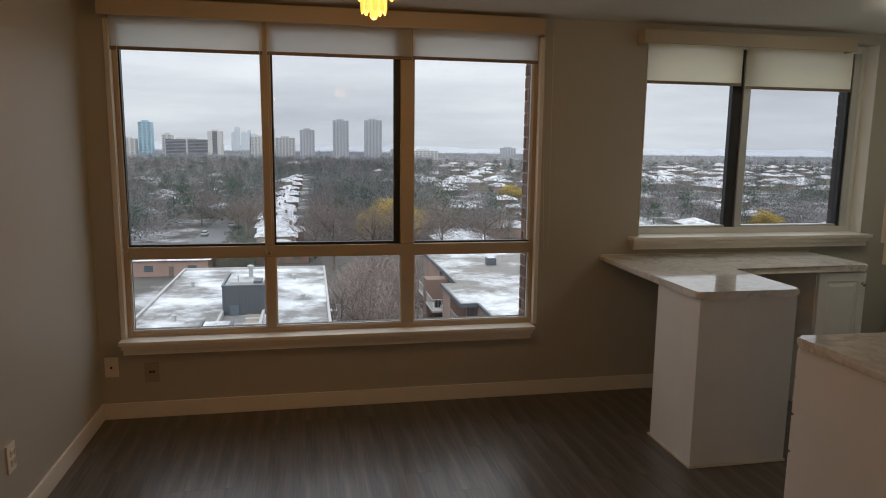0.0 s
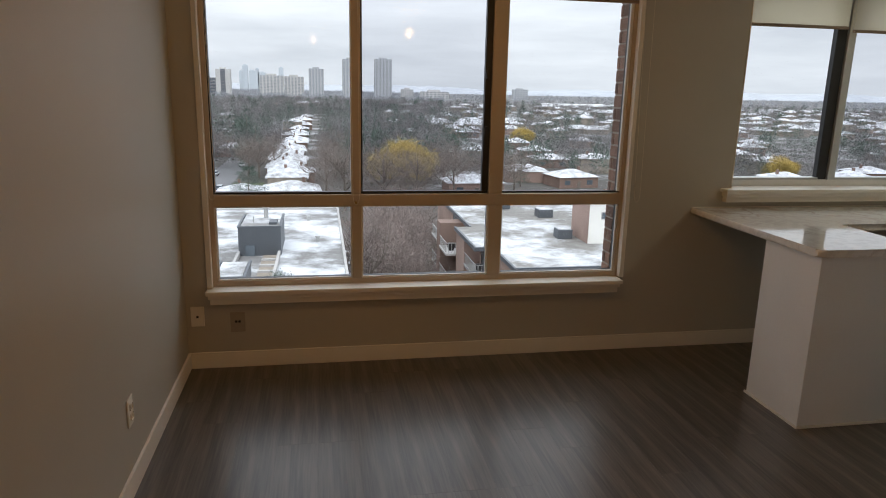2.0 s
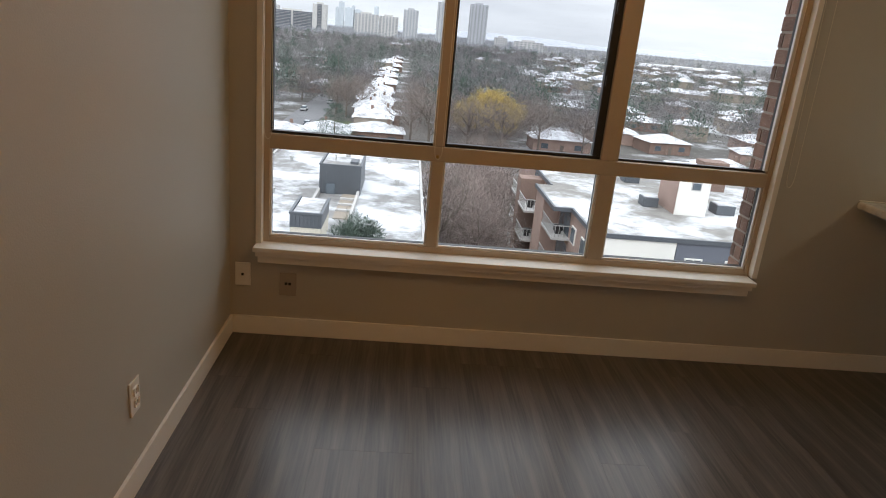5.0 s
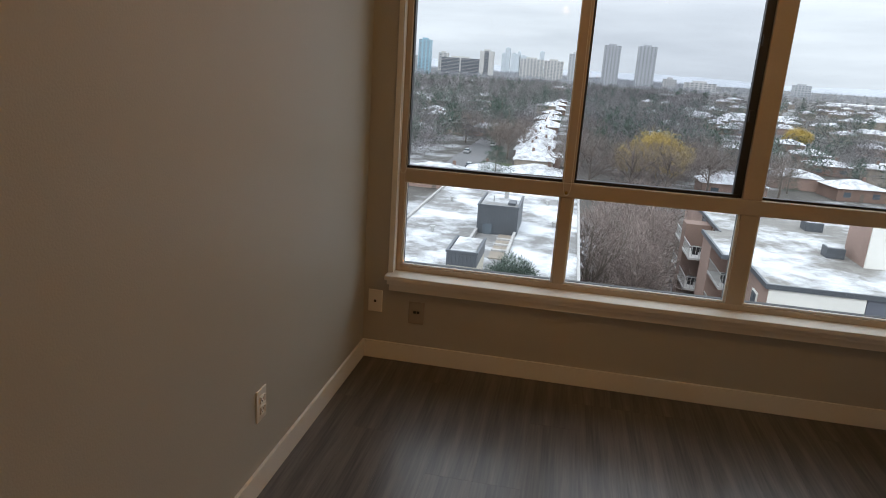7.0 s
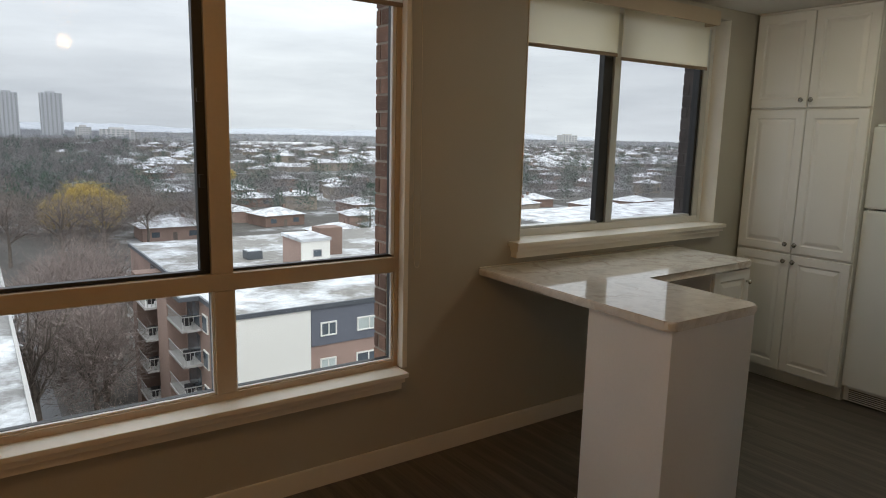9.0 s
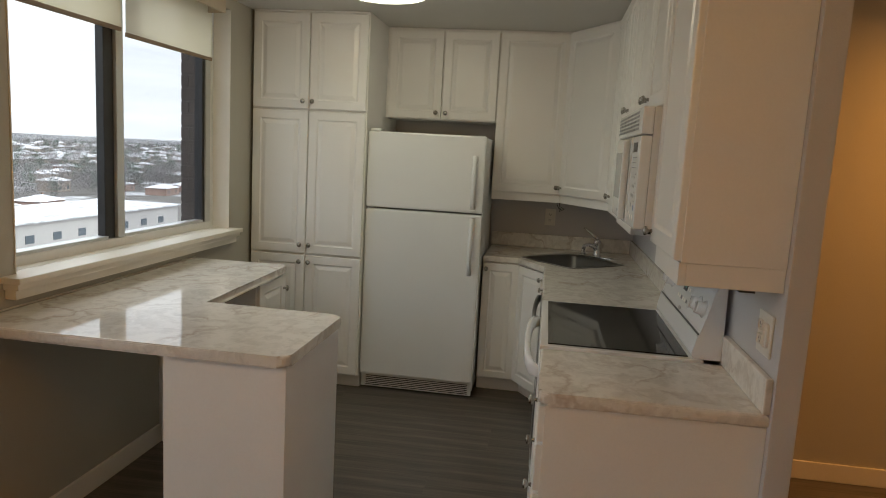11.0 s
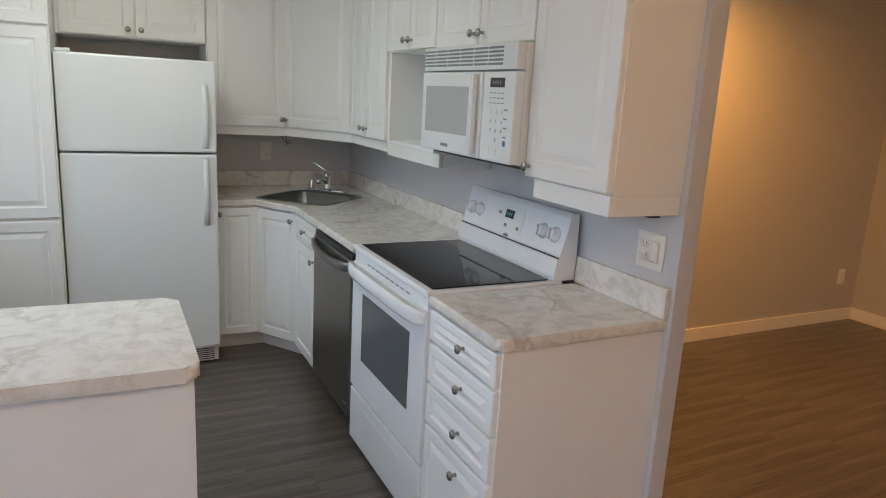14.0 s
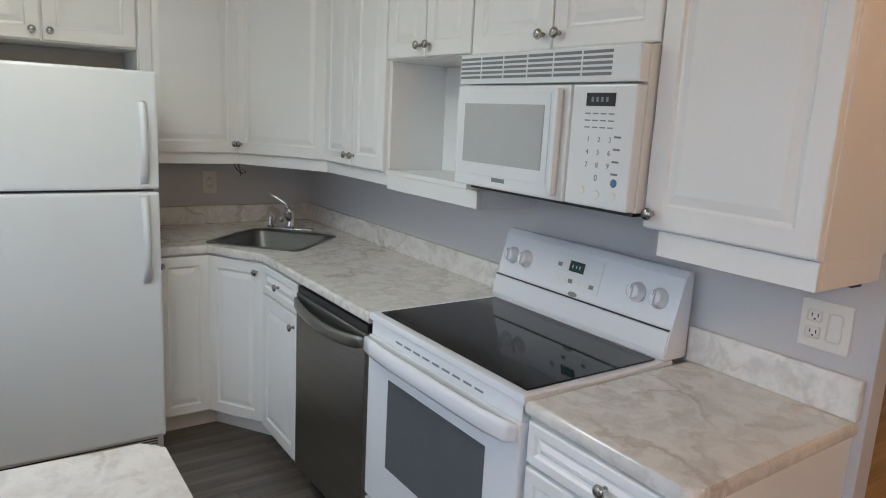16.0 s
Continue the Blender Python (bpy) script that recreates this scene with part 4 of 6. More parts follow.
bg = part("backguard", bm, M_ENAM, t)
# black strip stands in for the shadow along the guard's step
part("shadow_strip", boxes((SX0 + 0.004, SX1 - 0.004, -2.4165, -2.411, 1.0005, 1.0045)), M_BLACK, bg)
tilt = Matrix.Translation((0, -2.420, 1.004)) @ Matrix.Rotation(math.atan2(0.035, 0.146), 4, "X")


def on_guard(bm):
    bmesh.ops.transform(bm, matrix=tilt, verts=bm.verts)
    return bm


for x in (4.115, 4.045, 3.560, 3.482):
    k = part("control_knob", on_guard(lathe(bmesh.new(), [(0.030, 0.0004), (0.030, 0.003), (0.024, 0.006), (0.022, 0.024), (0.018, 0.027), (0.001, 0.0275)], axis_pose((x, 0, 0.075), (0, 1, 0)), 24)), M_ENAM, bg, smooth=True)
    part("grip", on_guard(boxes((x - 0.004, x + 0.004, 0.0275, 0.034, 0.055, 0.095), bevel=0.0015)), M_ENAM, k)
    part("pointer", on_guard(boxes((x - 0.001, x + 0.001, 0.0341, 0.0346, 0.08, 0.094))), M_INK, k)
pn = part("control_panel", on_guard(boxes((3.70, 3.905, 0.0004, 0.002, 0.025, 0.13), bevel=0.0005)), M_APPL, bg)
dp = part("display", on_guard(boxes((3.775, 3.838, 0.0021, 0.0032, 0.078, 0.112))), M_BLACK, pn)
for i, c in enumerate((3.824, 3.808, 3.794)):
    part("digit", on_guard(boxes((c - 0.003, c + 0.002, 0.0033, 0.0036, 0.090, 0.100))), M_GREEN, dp)
for r in range(2):
    for c in range(6):
        x = 3.722 + c * 0.030
        if r == 0 or abs(x - 3.806) > 0.03:
            part("key", on_guard(boxes((x, x + 0.018, 0.0021, 0.0030, 0.040 + 0.045 * r, 0.053 + 0.045 * r))), M_INK if (r + c) % 3 == 0 else M_PLATE, pn)
part("badge", on_guard(lathe(bmesh.new(), [(0.001, 0), (0.02, 0.0004), (0.018, 0.002), (0.001, 0.0022)], axis_pose((3.80, 0.0003, 0.008), (0, 1, 0)) @ Matrix.Diagonal((1, 0.4, 1, 1)), 16)), M_STEEL, bg)


# ---- dishwasher ----
t = thing("dishwasher", (4.475, -2.2, 0), "stainless steel dishwasher with a pocket bar handle", "dishwasher")
part("body", boxes((4.182, 4.772, -2.45, -1.935, 0.10, 0.862), bevel=0.002), M_BLACK, t)
dd = part("door", boxes((4.186, 4.768, -1.9345, -1.893, 0.105, 0.838), bevel=0.005), M_STEEL, t)
part("control_strip", boxes((4.186, 4.768, -1.9345, -1.900, 0.8385, 0.864), bevel=0.003), M_BLACK, t)
part("handle", swept_bar([(4.196, -1.8945, 0.806), (4.215, -1.880, 0.804), (4.27, -1.872, 0.797), (4.36, -1.866, 0.788), (4.477, -1.863, 0.784), (4.59, -1.866, 0.788), (4.685, -1.872, 0.797), (4.74, -1.880, 0.804), (4.758, -1.8945, 0.806)], 0.022, 0.009), M_STEEL, dd, smooth=True)
part("badge", boxes((4.215, 4.265, -1.8928, -1.8918, 0.155, 0.168)), M_CHROME, dd)
part("kick", boxes((4.186, 4.768, -2.0, -1.965, 0.0, 0.0995)), M_BLACK, t)


# ---- microwave ----
t = thing("microwave", (3.77, -2.3, 1.335), "white over-the-range microwave with a top vent", "microwave")
MX0, MX1, MZ0, MZ1, MY = 3.4065, 4.122, 1.335, 1.7365, -2.168
part("body", boxes((MX0, MX1, YK + 0.002, -2.205, MZ0, MZ1), bevel=0.004), M_APPL, t)
part("underside", boxes((MX0 + 0.02, MX1 - 0.02, YK + 0.02, -2.22, MZ0 - 0.012, MZ0 - 0.0005), bevel=0.002), M_BLACK, t)
vg = part("vent_grille", boxes((MX0, MX1, -2.2045, MY, 1.648, MZ1), bevel=0.006), M_APPL, t)
for r in range(5):
    z = 1.664 + r * 0.0135
    for c in range(6):
        a = MX0 + 0.085 + c * 0.105
        part("vent_slot", boxes((a, a + 0.098, MY + 0.0003, MY + 0.0012, z, z + 0.0075)), M_INK, vg)
md = part("door", boxes((3.620, MX1, -2.2045, MY + 0.004, MZ0 + 0.003, 1.643), bevel=0.007), M_APPL, t)
part("window_border", boxes((3.690, 4.098, MY + 0.0042, MY + 0.006, 1.375, 1.622), bevel=0.0008), M_APPL, md)
part("door_window", boxes((3.712, 4.076, MY + 0.0061, MY + 0.0072, 1.412, 1.590)), M_MWWIN, md, "pale meshed viewing window")
part("handle", boxes((3.642, 3.664, MY + 0.0042, MY + 0.028, 1.350, 1.634), bevel=0.009), M_APPL, md)
part("badge", boxes((3.865, 3.925, MY + 0.0042, MY + 0.0052, 1.360, 1.372), bevel=0.0003), M_INK, md)
cp = part("control_panel", boxes((MX0, 3.6165, -2.2045, MY, MZ0 + 0.003, 1.643), bevel=0.006), M_APPL, t)
dp = part("display", boxes((3.470, 3.565, MY + 0.0003, MY + 0.0014, 1.590, 1.622)), M_BLACK, cp)
for c in range(4):
    part("digit", boxes((3.492 + c * 0.016, 3.500 + c * 0.016, MY + 0.0015, MY + 0.0018, 1.600, 1.612)), M_INK, dp)


def lettering(word, at, size, material, owner):
    """A word standing on a face that looks along +y."""
    cu = bpy.data.curves.new("lettering", "FONT")
    cu.body, cu.size, cu.extrude, cu.align_x, cu.align_y = word, size, 0.0003, "CENTER", "CENTER"
    tmp = bpy.data.objects.new("lettering", cu)
    scene.collection.objects.link(tmp)
    dg = bpy.context.evaluated_depsgraph_get()
    me = bpy.data.meshes.new_from_object(tmp.evaluated_get(dg))
    bpy.data.objects.remove(tmp)
    me.transform(Matrix.Translation(at) @ Matrix(((-1, 0, 0, 0), (0, 0, 1, 0), (0, 1, 0, 0), (0, 0, 0, 1))))
    me.materials.clear()
    me.materials.append(material)
    ob = new("lettering", me)
    ob.parent = owner
    return ob


for r, row in enumerate(("123", "456", "789")):
    for c, ch in enumerate(row):
        lettering(ch, (3.548 - c * 0.036, MY + 0.0008, 1.508 - r * 0.032), 0.018, M_INK, cp)
lettering("0", (3.512, MY + 0.0008, 1.412), 0.022, M_INK, cp)
for r in range(3):
    for c in range(4):
        part("key", boxes((3.470 + c * 0.026, 3.488 + c * 0.026, MY + 0.0003, MY + 0.0008, 1.570 - r * 0.017, 1.573 - r * 0.017)), M_INK, cp)
for r in range(4):
    part("key", boxes((3.442, 3.464, MY + 0.0003, MY + 0.0008, 1.514 - r * 0.030, 1.519 - r * 0.030)), M_INK, cp)
for x, z, mm in ((3.452, 1.405, M_BLUE), (3.452, 1.372, M_PLATE), (3.505, 1.372, M_PLATE), (3.556, 1.378, M_PLATE)):
    part("key", lathe(bmesh.new(), [(0.0105, 0), (0.0095, 0.0012), (0.001, 0.0014)], axis_pose((x, MY + 0.0003, z), (0, 1, 0)), 16), mm, cp)

# loose lamp cord under the corner wall cabinet
t = thing("loose_cord", (5.75, -1.95, 1.25), "short loose black lamp cord under the wall cabinet", "cord")
part("wire", tube(bmesh.new(), [(5.735, -1.955, 1.2620), (5.730, -1.958, 1.245), (5.722, -1.97, 1.225), (5.715, -1.99, 1.215), (5.708, -2.005, 1.222), (5.71, -1.985, 1.235)], 0.003, 6), M_BLACK, t)
part("wire", tube(bmesh.new(), [(5.728, -1.970, 1.2620), (5.718, -1.975, 1.24), (5.712, -1.98, 1.22), (5.70, -1.975, 1.205)], 0.003, 6), M_BLACK, t)


# ---- outside: materials ----
GZ = -26.0


def snow_cover(name, under, snow=(0.66, 0.68, 0.71), scale=0.12, edge=(0.42, 0.56), fine=1.4, rough=0.85):
    """Thin patchy snow lying on a darker surface."""
    m = bpy.data.materials.new(name)
    m.use_nodes = True
    n, l = m.node_tree.nodes, m.node_tree.links
    b = n["Principled BSDF"]
    b.inputs["Roughness"].default_value = rough
    co = n.new("ShaderNodeTexCoord")
    a, c = n.new("ShaderNodeTexNoise"), n.new("ShaderNodeTexNoise")
    a.inputs["Scale"].default_value, a.inputs["Detail"].default_value, a.inputs["Roughness"].default_value = scale, 10, 0.70
    c.inputs["Scale"].default_value, c.inputs["Detail"].default_value = fine, 4
    l.new(co.outputs["Object"], a.inputs["Vector"]), l.new(co.outputs["Object"], c.inputs["Vector"])
    r, tone = n.new("ShaderNodeValToRGB"), n.new("ShaderNodeValToRGB")
    r.color_ramp.elements[0].position, r.color_ramp.elements[1].position = edge
    l.new(a.outputs["Fac"], r.inputs[0])
    tone.color_ramp.elements[0].color = (*[v * 0.6 for v in under], 1)
    tone.color_ramp.elements[1].color = (*[v * 1.45 for v in under], 1)
    l.new(c.outputs["Fac"], tone.inputs[0])
    mix = n.new("ShaderNodeMixRGB")
    mix.inputs[2].default_value = (*snow, 1)
    l.new(r.outputs[0], mix.inputs[0]), l.new(tone.outputs[0], mix.inputs[1]), l.new(mix.outputs[0], b.inputs["Base Color"])
    return m


def brick_mat(name, color):
    return mat(name, color, 0.85, vary=0.16, scale=0.4, fine=5, bump=0.1)


M_GROUND = snow_cover("winter_ground", (0.085, 0.078, 0.07), scale=0.03, edge=(0.52, 0.70), fine=0.3)
M_ROOF1 = snow_cover("gravel_roof_with_snow", (0.20, 0.195, 0.19), scale=0.20, edge=(0.43, 0.60))
M_ROOF2 = snow_cover("tar_roof_with_snow", (0.21, 0.20, 0.185), scale=0.16, edge=(0.47, 0.63))
M_SNOW = snow_cover("snowy_shingles", (0.20, 0.19, 0.19), scale=0.35, edge=(0.33, 0.58))
M_RED = brick_mat("red_brick_wall", (0.20, 0.135, 0.11))
M_PINK = brick_mat("pale_red_brick_wall", (0.32, 0.225, 0.19))
M_TANB = brick_mat("tan_brick_wall", (0.29, 0.25, 0.205))
M_WHITEW = mat("white_stucco", (0.74, 0.73, 0.69), 0.9, vary=0.04, scale=0.3, fine=3, bump=0.05)
M_BEIGE = mat("beige_render", (0.55, 0.51, 0.43), 0.9, vary=0.06, scale=0.5, fine=5, bump=0.05)
M_SIDING = mat("blue_grey_siding", (0.13, 0.14, 0.17), 0.6, vary=0.08, scale=0.5, fine=6, bump=0.05)
M_RIB = mat("ribbed_grey_metal", (0.10, 0.11, 0.125), 0.5, 0.2, vary=0.1, scale=0.6, fine=8, bump=0.03)
M_CONC = mat("concrete", (0.42, 0.41, 0.40), 0.9, vary=0.08, scale=0.2, fine=3, bump=0.05)
M_FARWIN = mat("far_window_glass", (0.10, 0.12, 0.14), 0.2, vary=0.2, scale=0.5, bump=0.0)
M_LITWIN = mat("curtained_window", (0.42, 0.47, 0.46), 0.5, vary=0.25, scale=0.6, bump=0.0)
M_RAIL = mat("rail_metal", (0.45, 0.45, 0.44), 0.5, 0.4, vary=0.05, bump=0.0)
M_BARK = mat("bark", (0.16, 0.135, 0.115), 0.95, vary=0.3, scale=3, fine=20, bump=0.3)
M_TWIG = mat("bare_twigs", (0.20, 0.165, 0.15), 0.95, vary=0.35, scale=0.5, fine=3, bump=0.0)
M_TWIGF = mat("far_bare_twigs", (0.165, 0.155, 0.158), 0.95, vary=0.45, scale=0.02, fine=0.12, bump=0.0)
# pale blue-grey base imitates haze over the woods beyond 1150 m
M_TWIGM = mat("haze_tinted_woods", (0.29, 0.30, 0.325), 0.95, vary=0.2, scale=0.01, fine=0.1, bump=0.0)
M_WILLOW = mat("yellow_willow_leaves", (0.42, 0.31, 0.09), 0.8, vary=0.35, scale=0.3, fine=2, bump=0.0)
M_NEEDLE = mat("pine_needles", (0.07, 0.10, 0.078), 0.8, vary=0.4, scale=0.6, fine=4, bump=0.0)
M_ASPH = mat("wet_asphalt", (0.12, 0.12, 0.125), 0.6, vary=0.2, scale=0.05, fine=1, bump=0.0)
M_GRASS = mat("wet_lawn", (0.085, 0.105, 0.05), 0.9, vary=0.3, scale=0.1, fine=2, bump=0.0)
M_TOWER = mat("grey_concrete_tower", (0.42, 0.43, 0.45), 0.85, vary=0.06, scale=0.02, fine=0.3, bump=0.0)
M_TOWERL = mat("pale_concrete_tower", (0.50, 0.49, 0.48), 0.85, vary=0.05, scale=0.02, fine=0.3, bump=0.0)
M_TOWERB = mat("blue_glass_tower", (0.28, 0.45, 0.55), 0.3, vary=0.08, scale=0.02, fine=0.3, bump=0.0)
# distance haze is painted into this pale blue-grey skyline colour
M_SKYLINE = mat("haze_tinted_skyline", (0.50, 0.545, 0.59), 0.9, vary=0.03, scale=0.01, fine=0.1, bump=0.0)
M_BAND = mat("dark_window_band", (0.23, 0.245, 0.265), 0.4, vary=0.15, scale=0.05, fine=1, bump=0.0)
M_DARKBAY = mat("dark_balcony_bays", (0.11, 0.12, 0.14), 0.5, vary=0.15, scale=0.05, fine=1, bump=0.0)
# woods lightened towards grey-blue in place of air haze
M_HILL = mat("haze_greyed_hill", (0.42, 0.44, 0.475), 0.95, vary=0.10, scale=0.006, fine=0.05, bump=0.0)
M_CAR = mat("dark_car_paint", (0.06, 0.065, 0.075), 0.3, vary=0.05, bump=0.0)
M_CARL = mat("silver_car_paint", (0.40, 0.41, 0.42), 0.3, 0.3, vary=0.05, bump=0.0)
M_TYRE = mat("tyre_rubber", (0.02, 0.02, 0.02), 0.9, bump=0.0)
M_MORTAR = mat("pale_mortar", (0.33, 0.285, 0.245), 0.95, vary=0.12, scale=8, fine=90, bump=0.2)
# brick and mortar darkened to imitate shade and the pane's insect screen
M_DIMBRICK = mat("dimmed_brick", (0.075, 0.062, 0.06), 0.9, vary=0.25, scale=14, fine=120, bump=0.35, random_tint=0.2)
M_DIMMORTAR = mat("dimmed_mortar", (0.09, 0.082, 0.08), 0.95, vary=0.12, scale=8, fine=90, bump=0.2)
M_BRICK = mat("brown_brick", (0.21, 0.125, 0.095), 0.9, vary=0.3, scale=14, fine=120, bump=0.35, random_tint=0.30)


# ---- outside: ground and roads ----
def sheet(name, x0, x1, y0, y1, z, material, label, category):
    bm = bmesh.new()
    bm.faces.new([bm.verts.new(p) for p in ((x0, y0, z), (x1, y0, z), (x1, y1, z), (x0, y1, z))])
    return structure(name, bm, material, label, category)


sheet("ground", -4200, 4200, -600, 4700, GZ, M_GROUND, "brown winter ground with patches of thin snow", "ground")
sheet("road", -33, -24, 162, 900, GZ + 0.03, M_ASPH, "wet grey residential road", "road")
sheet("road", 2.6, 6.4, 30, 130, GZ + 0.03, M_ASPH, "narrow wet lane between two apartment blocks", "road")
sheet("lawn", -23.5, -15, 168, 196, GZ + 0.04, M_GRASS, "wet green lawn beside the road", "lawn")
structure("outer_wall", boxes((-9, 15, -9, TH + 0.0, -26, -0.45)), M_BRICK, "brown brick body of the apartment tower below", "wall")


# ---- outside: apartment blocks nearby ----
def apartment(name, at, label):
    return thing(name, at, label, "building")


# low block with a snowy gravel roof
t = apartment("apartment_building", (-4.5, 50, GZ), "low apartment block with a snow-dusted flat gravel roof")
part("wall", boxes((-11.3, 2.3, 24, 67, GZ, -11.25)), M_TANB, t)
part("roof", boxes((-11.35, 2.35, 23.9, 67.1, -11.249, -11.0)), M_ROOF1, t)
part("parapet", boxes((-11.5, -11.3, 23.9, 67.1, -11.5, -10.8), (2.3, 2.5, 23.9, 67.1, -11.5, -10.8), (-11.3, 2.3, 66.9, 67.1, -11.5, -10.8)), M_CONC, t)


def ribbed_box(owner, name, x0, x1, y0, y1, z0, z1):
    ob = part(name, boxes((x0, x1, y0, y1, z0, z1)), M_RIB, owner, "dark ribbed metal roof housing")
    step = 0.22
    k = 0
    while x0 + k * step + 0.1 < x1:
        part("rib", boxes((x0 + k * step, x0 + k * step + 0.1, y0 - 0.05, y0 - 0.0005, z0, z1 - 0.05)), M_RIB, ob)
        k += 1
    part("snow_cap", boxes((x0 + 0.15, x1 - 0.15, y0 + 0.15, y1 - 0.15, z1 + 0.0005, z1 + 0.06)), M_ROOF1, ob)
    part("coping", boxes((x0 - 0.06, x1 + 0.06, y0 - 0.06, y0 + 0.1, z1 + 0.0005, z1 + 0.12), (x0 - 0.06, x0 + 0.1, y0 + 0.1, y1, z1 + 0.0005, z1 + 0.12), (x1 - 0.1, x1 + 0.06, y0 + 0.1, y1, z1 + 0.0005, z1 + 0.12)), M_RIB, ob)
    return ob


big = ribbed_box(t, "penthouse", -5.4, -2.3, 47.4, 52.6, -11.0 + 0.001, -8.85)
part("roof_vent", lathe(bmesh.new(), [(0.18, 0), (0.18, 0.7), (0.26, 0.72), (0.26, 0.9), (0.02, 1.0)], axis_pose((-3.6, 51.0, -8.789), (0, 0, 1)), 12), M_RAIL, t)
sh = ribbed_box(t, "stair_housing", -5.4, -3.6, 34.4, 38.2, -9.90, -9.12)
part("base_wall", boxes((-5.38, -3.62, 34.42, 38.18, -10.999, -9.9005)), M_BEIGE, sh, "beige lower wall")
part("vent_pipe", lathe(bmesh.new(), [(0.05, 0), (0.05, 0.4), (0.10, 0.42), (0.01, 0.5)], axis_pose((-4.4, 49.2, -8.789), (0, 0, 1)), 10), M_RAIL, t)
part("hatch", boxes((-3.2, -2.6, 48.2, 49.6, -8.8495, -8.6), bevel=0.03), M_RIB, t)
for i in range(3):
    part("walk_step", boxes((-3.62, -2.56, 42.2 + i * 1.6, 42.5 + i * 1.6, -10.929, -10.8)), M_CONC, t)
part("walk_floor", boxes((-3.62, -2.56, 40.5, 47.3, -10.999, -10.93)), M_TANB, t)
for x in (-2.55, -5.5):
    part("walk_kerb", boxes((x, x + 0.2, 39.7, 47.35, -10.999, -10.62), bevel=0.02), M_CONC, t)
part("walk_door", boxes((-4.9, -4.2, 47.25, 47.3495, -10.99, -10.2)), M_FARWIN, t)
for x, y in ((-9.3, 58.5), (-8.6, 46.2), (0.4, 52), (-0.5, 61), (-9.6, 41.0)):
    part("roof_vent", lathe(bmesh.new(), [(0.14, 0), (0.14, 0.35), (0.22, 0.36), (0.22, 0.45), (0.02, 0.5)], axis_pose((x, y, -11.0), (0, 0, 1)), 10), M_RAIL, t)

# five-storey brick block with balconies
t = apartment("apartment_building", (24, 58, GZ), "five-storey red brick apartment block with a snowy flat roof")
BX0, BX1, BY0, BY1, RZ = 14.6, 52.0, 42.0, 76.0, -11.0
part("wall", boxes((BX0, BX1, BY0, BY1, GZ, RZ - 0.3)), M_PINK, t)
part("roof", boxes((BX0 - 0.05, BX1, BY0 - 0.05, BY1, RZ - 0.2995, RZ)), M_ROOF2, t)
part("parapet", boxes((BX0 - 0.2, BX1, BY0 - 0.22, BY0 - 0.0505, RZ - 0.28, RZ + 0.05), (BX0 - 0.22, BX0 - 0.0505, BY0 - 0.05, 48.44, RZ - 0.28, RZ + 0.05), (BX0 - 0.22, BX0 - 0.0505, 57.11, BY1, RZ - 0.28, RZ + 0.05)), M_RIB, t)
part("end_panel", boxes((BX0 + 0.05, 20.5, BY0 - 0.12, BY0 - 0.001, -20.0, RZ - 0.29)), M_WHITEW, t, "blank white stucco end panel")
part("siding", boxes((20.55, 33.0, BY0 - 0.10, BY0 - 0.001, -14.1, RZ - 0.29)), M_SIDING, t, "blue-grey siding on the top storey")


def block_window(x, z, w, h, y, glass):
    f = part("window", boxes((x - w / 2, x + w / 2, y - 0.12, y - 0.0005, z, z + 0.1), (x - w / 2, x + w / 2, y - 0.12, y - 0.0005, z + h - 0.1, z + h), (x - w / 2, x - w / 2 + 0.1, y - 0.12, y - 0.0005, z + 0.1, z + h - 0.1), (x + w / 2 - 0.1, x + w / 2, y - 0.12, y - 0.0005, z + 0.1, z + h - 0.1), (x - 0.04, x + 0.04, y - 0.12, y - 0.0005, z + 0.1, z + h - 0.1)), M_WHITEW, t)
    part("pane", boxes((x - w / 2 + 0.1, x + w / 2 - 0.1, y - 0.06, y - 0.02, z + 0.1, z + h - 0.1)), glass, f)


for k, z in enumerate((-13.4, -16.2, -19.0, -21.8)):
    for j, x in enumerate((21.9, 25.3, 28.4, 31.5)):
        block_window(x, z, 1.3 if j % 2 == 0 else 2.1, 1.05, BY0 - (0.1 if k == 0 else 0.0), M_LITWIN if (j + k) % 2 else M_FARWIN)
# windows of the long side
for y in (44.5, 47.6):
    for z in (-13.6, -16.4, -19.2):
        f = part("window", boxes((BX0 - 0.1, BX0 - 0.0005, y - 0.65, y + 0.65, z, z + 1.35)), M_WHITEW, t)
        part("pane", boxes((BX0 - 0.12, BX0 - 0.1005, y - 0.55, y + 0.55, z + 0.1, z + 1.25)), M_FARWIN, f)
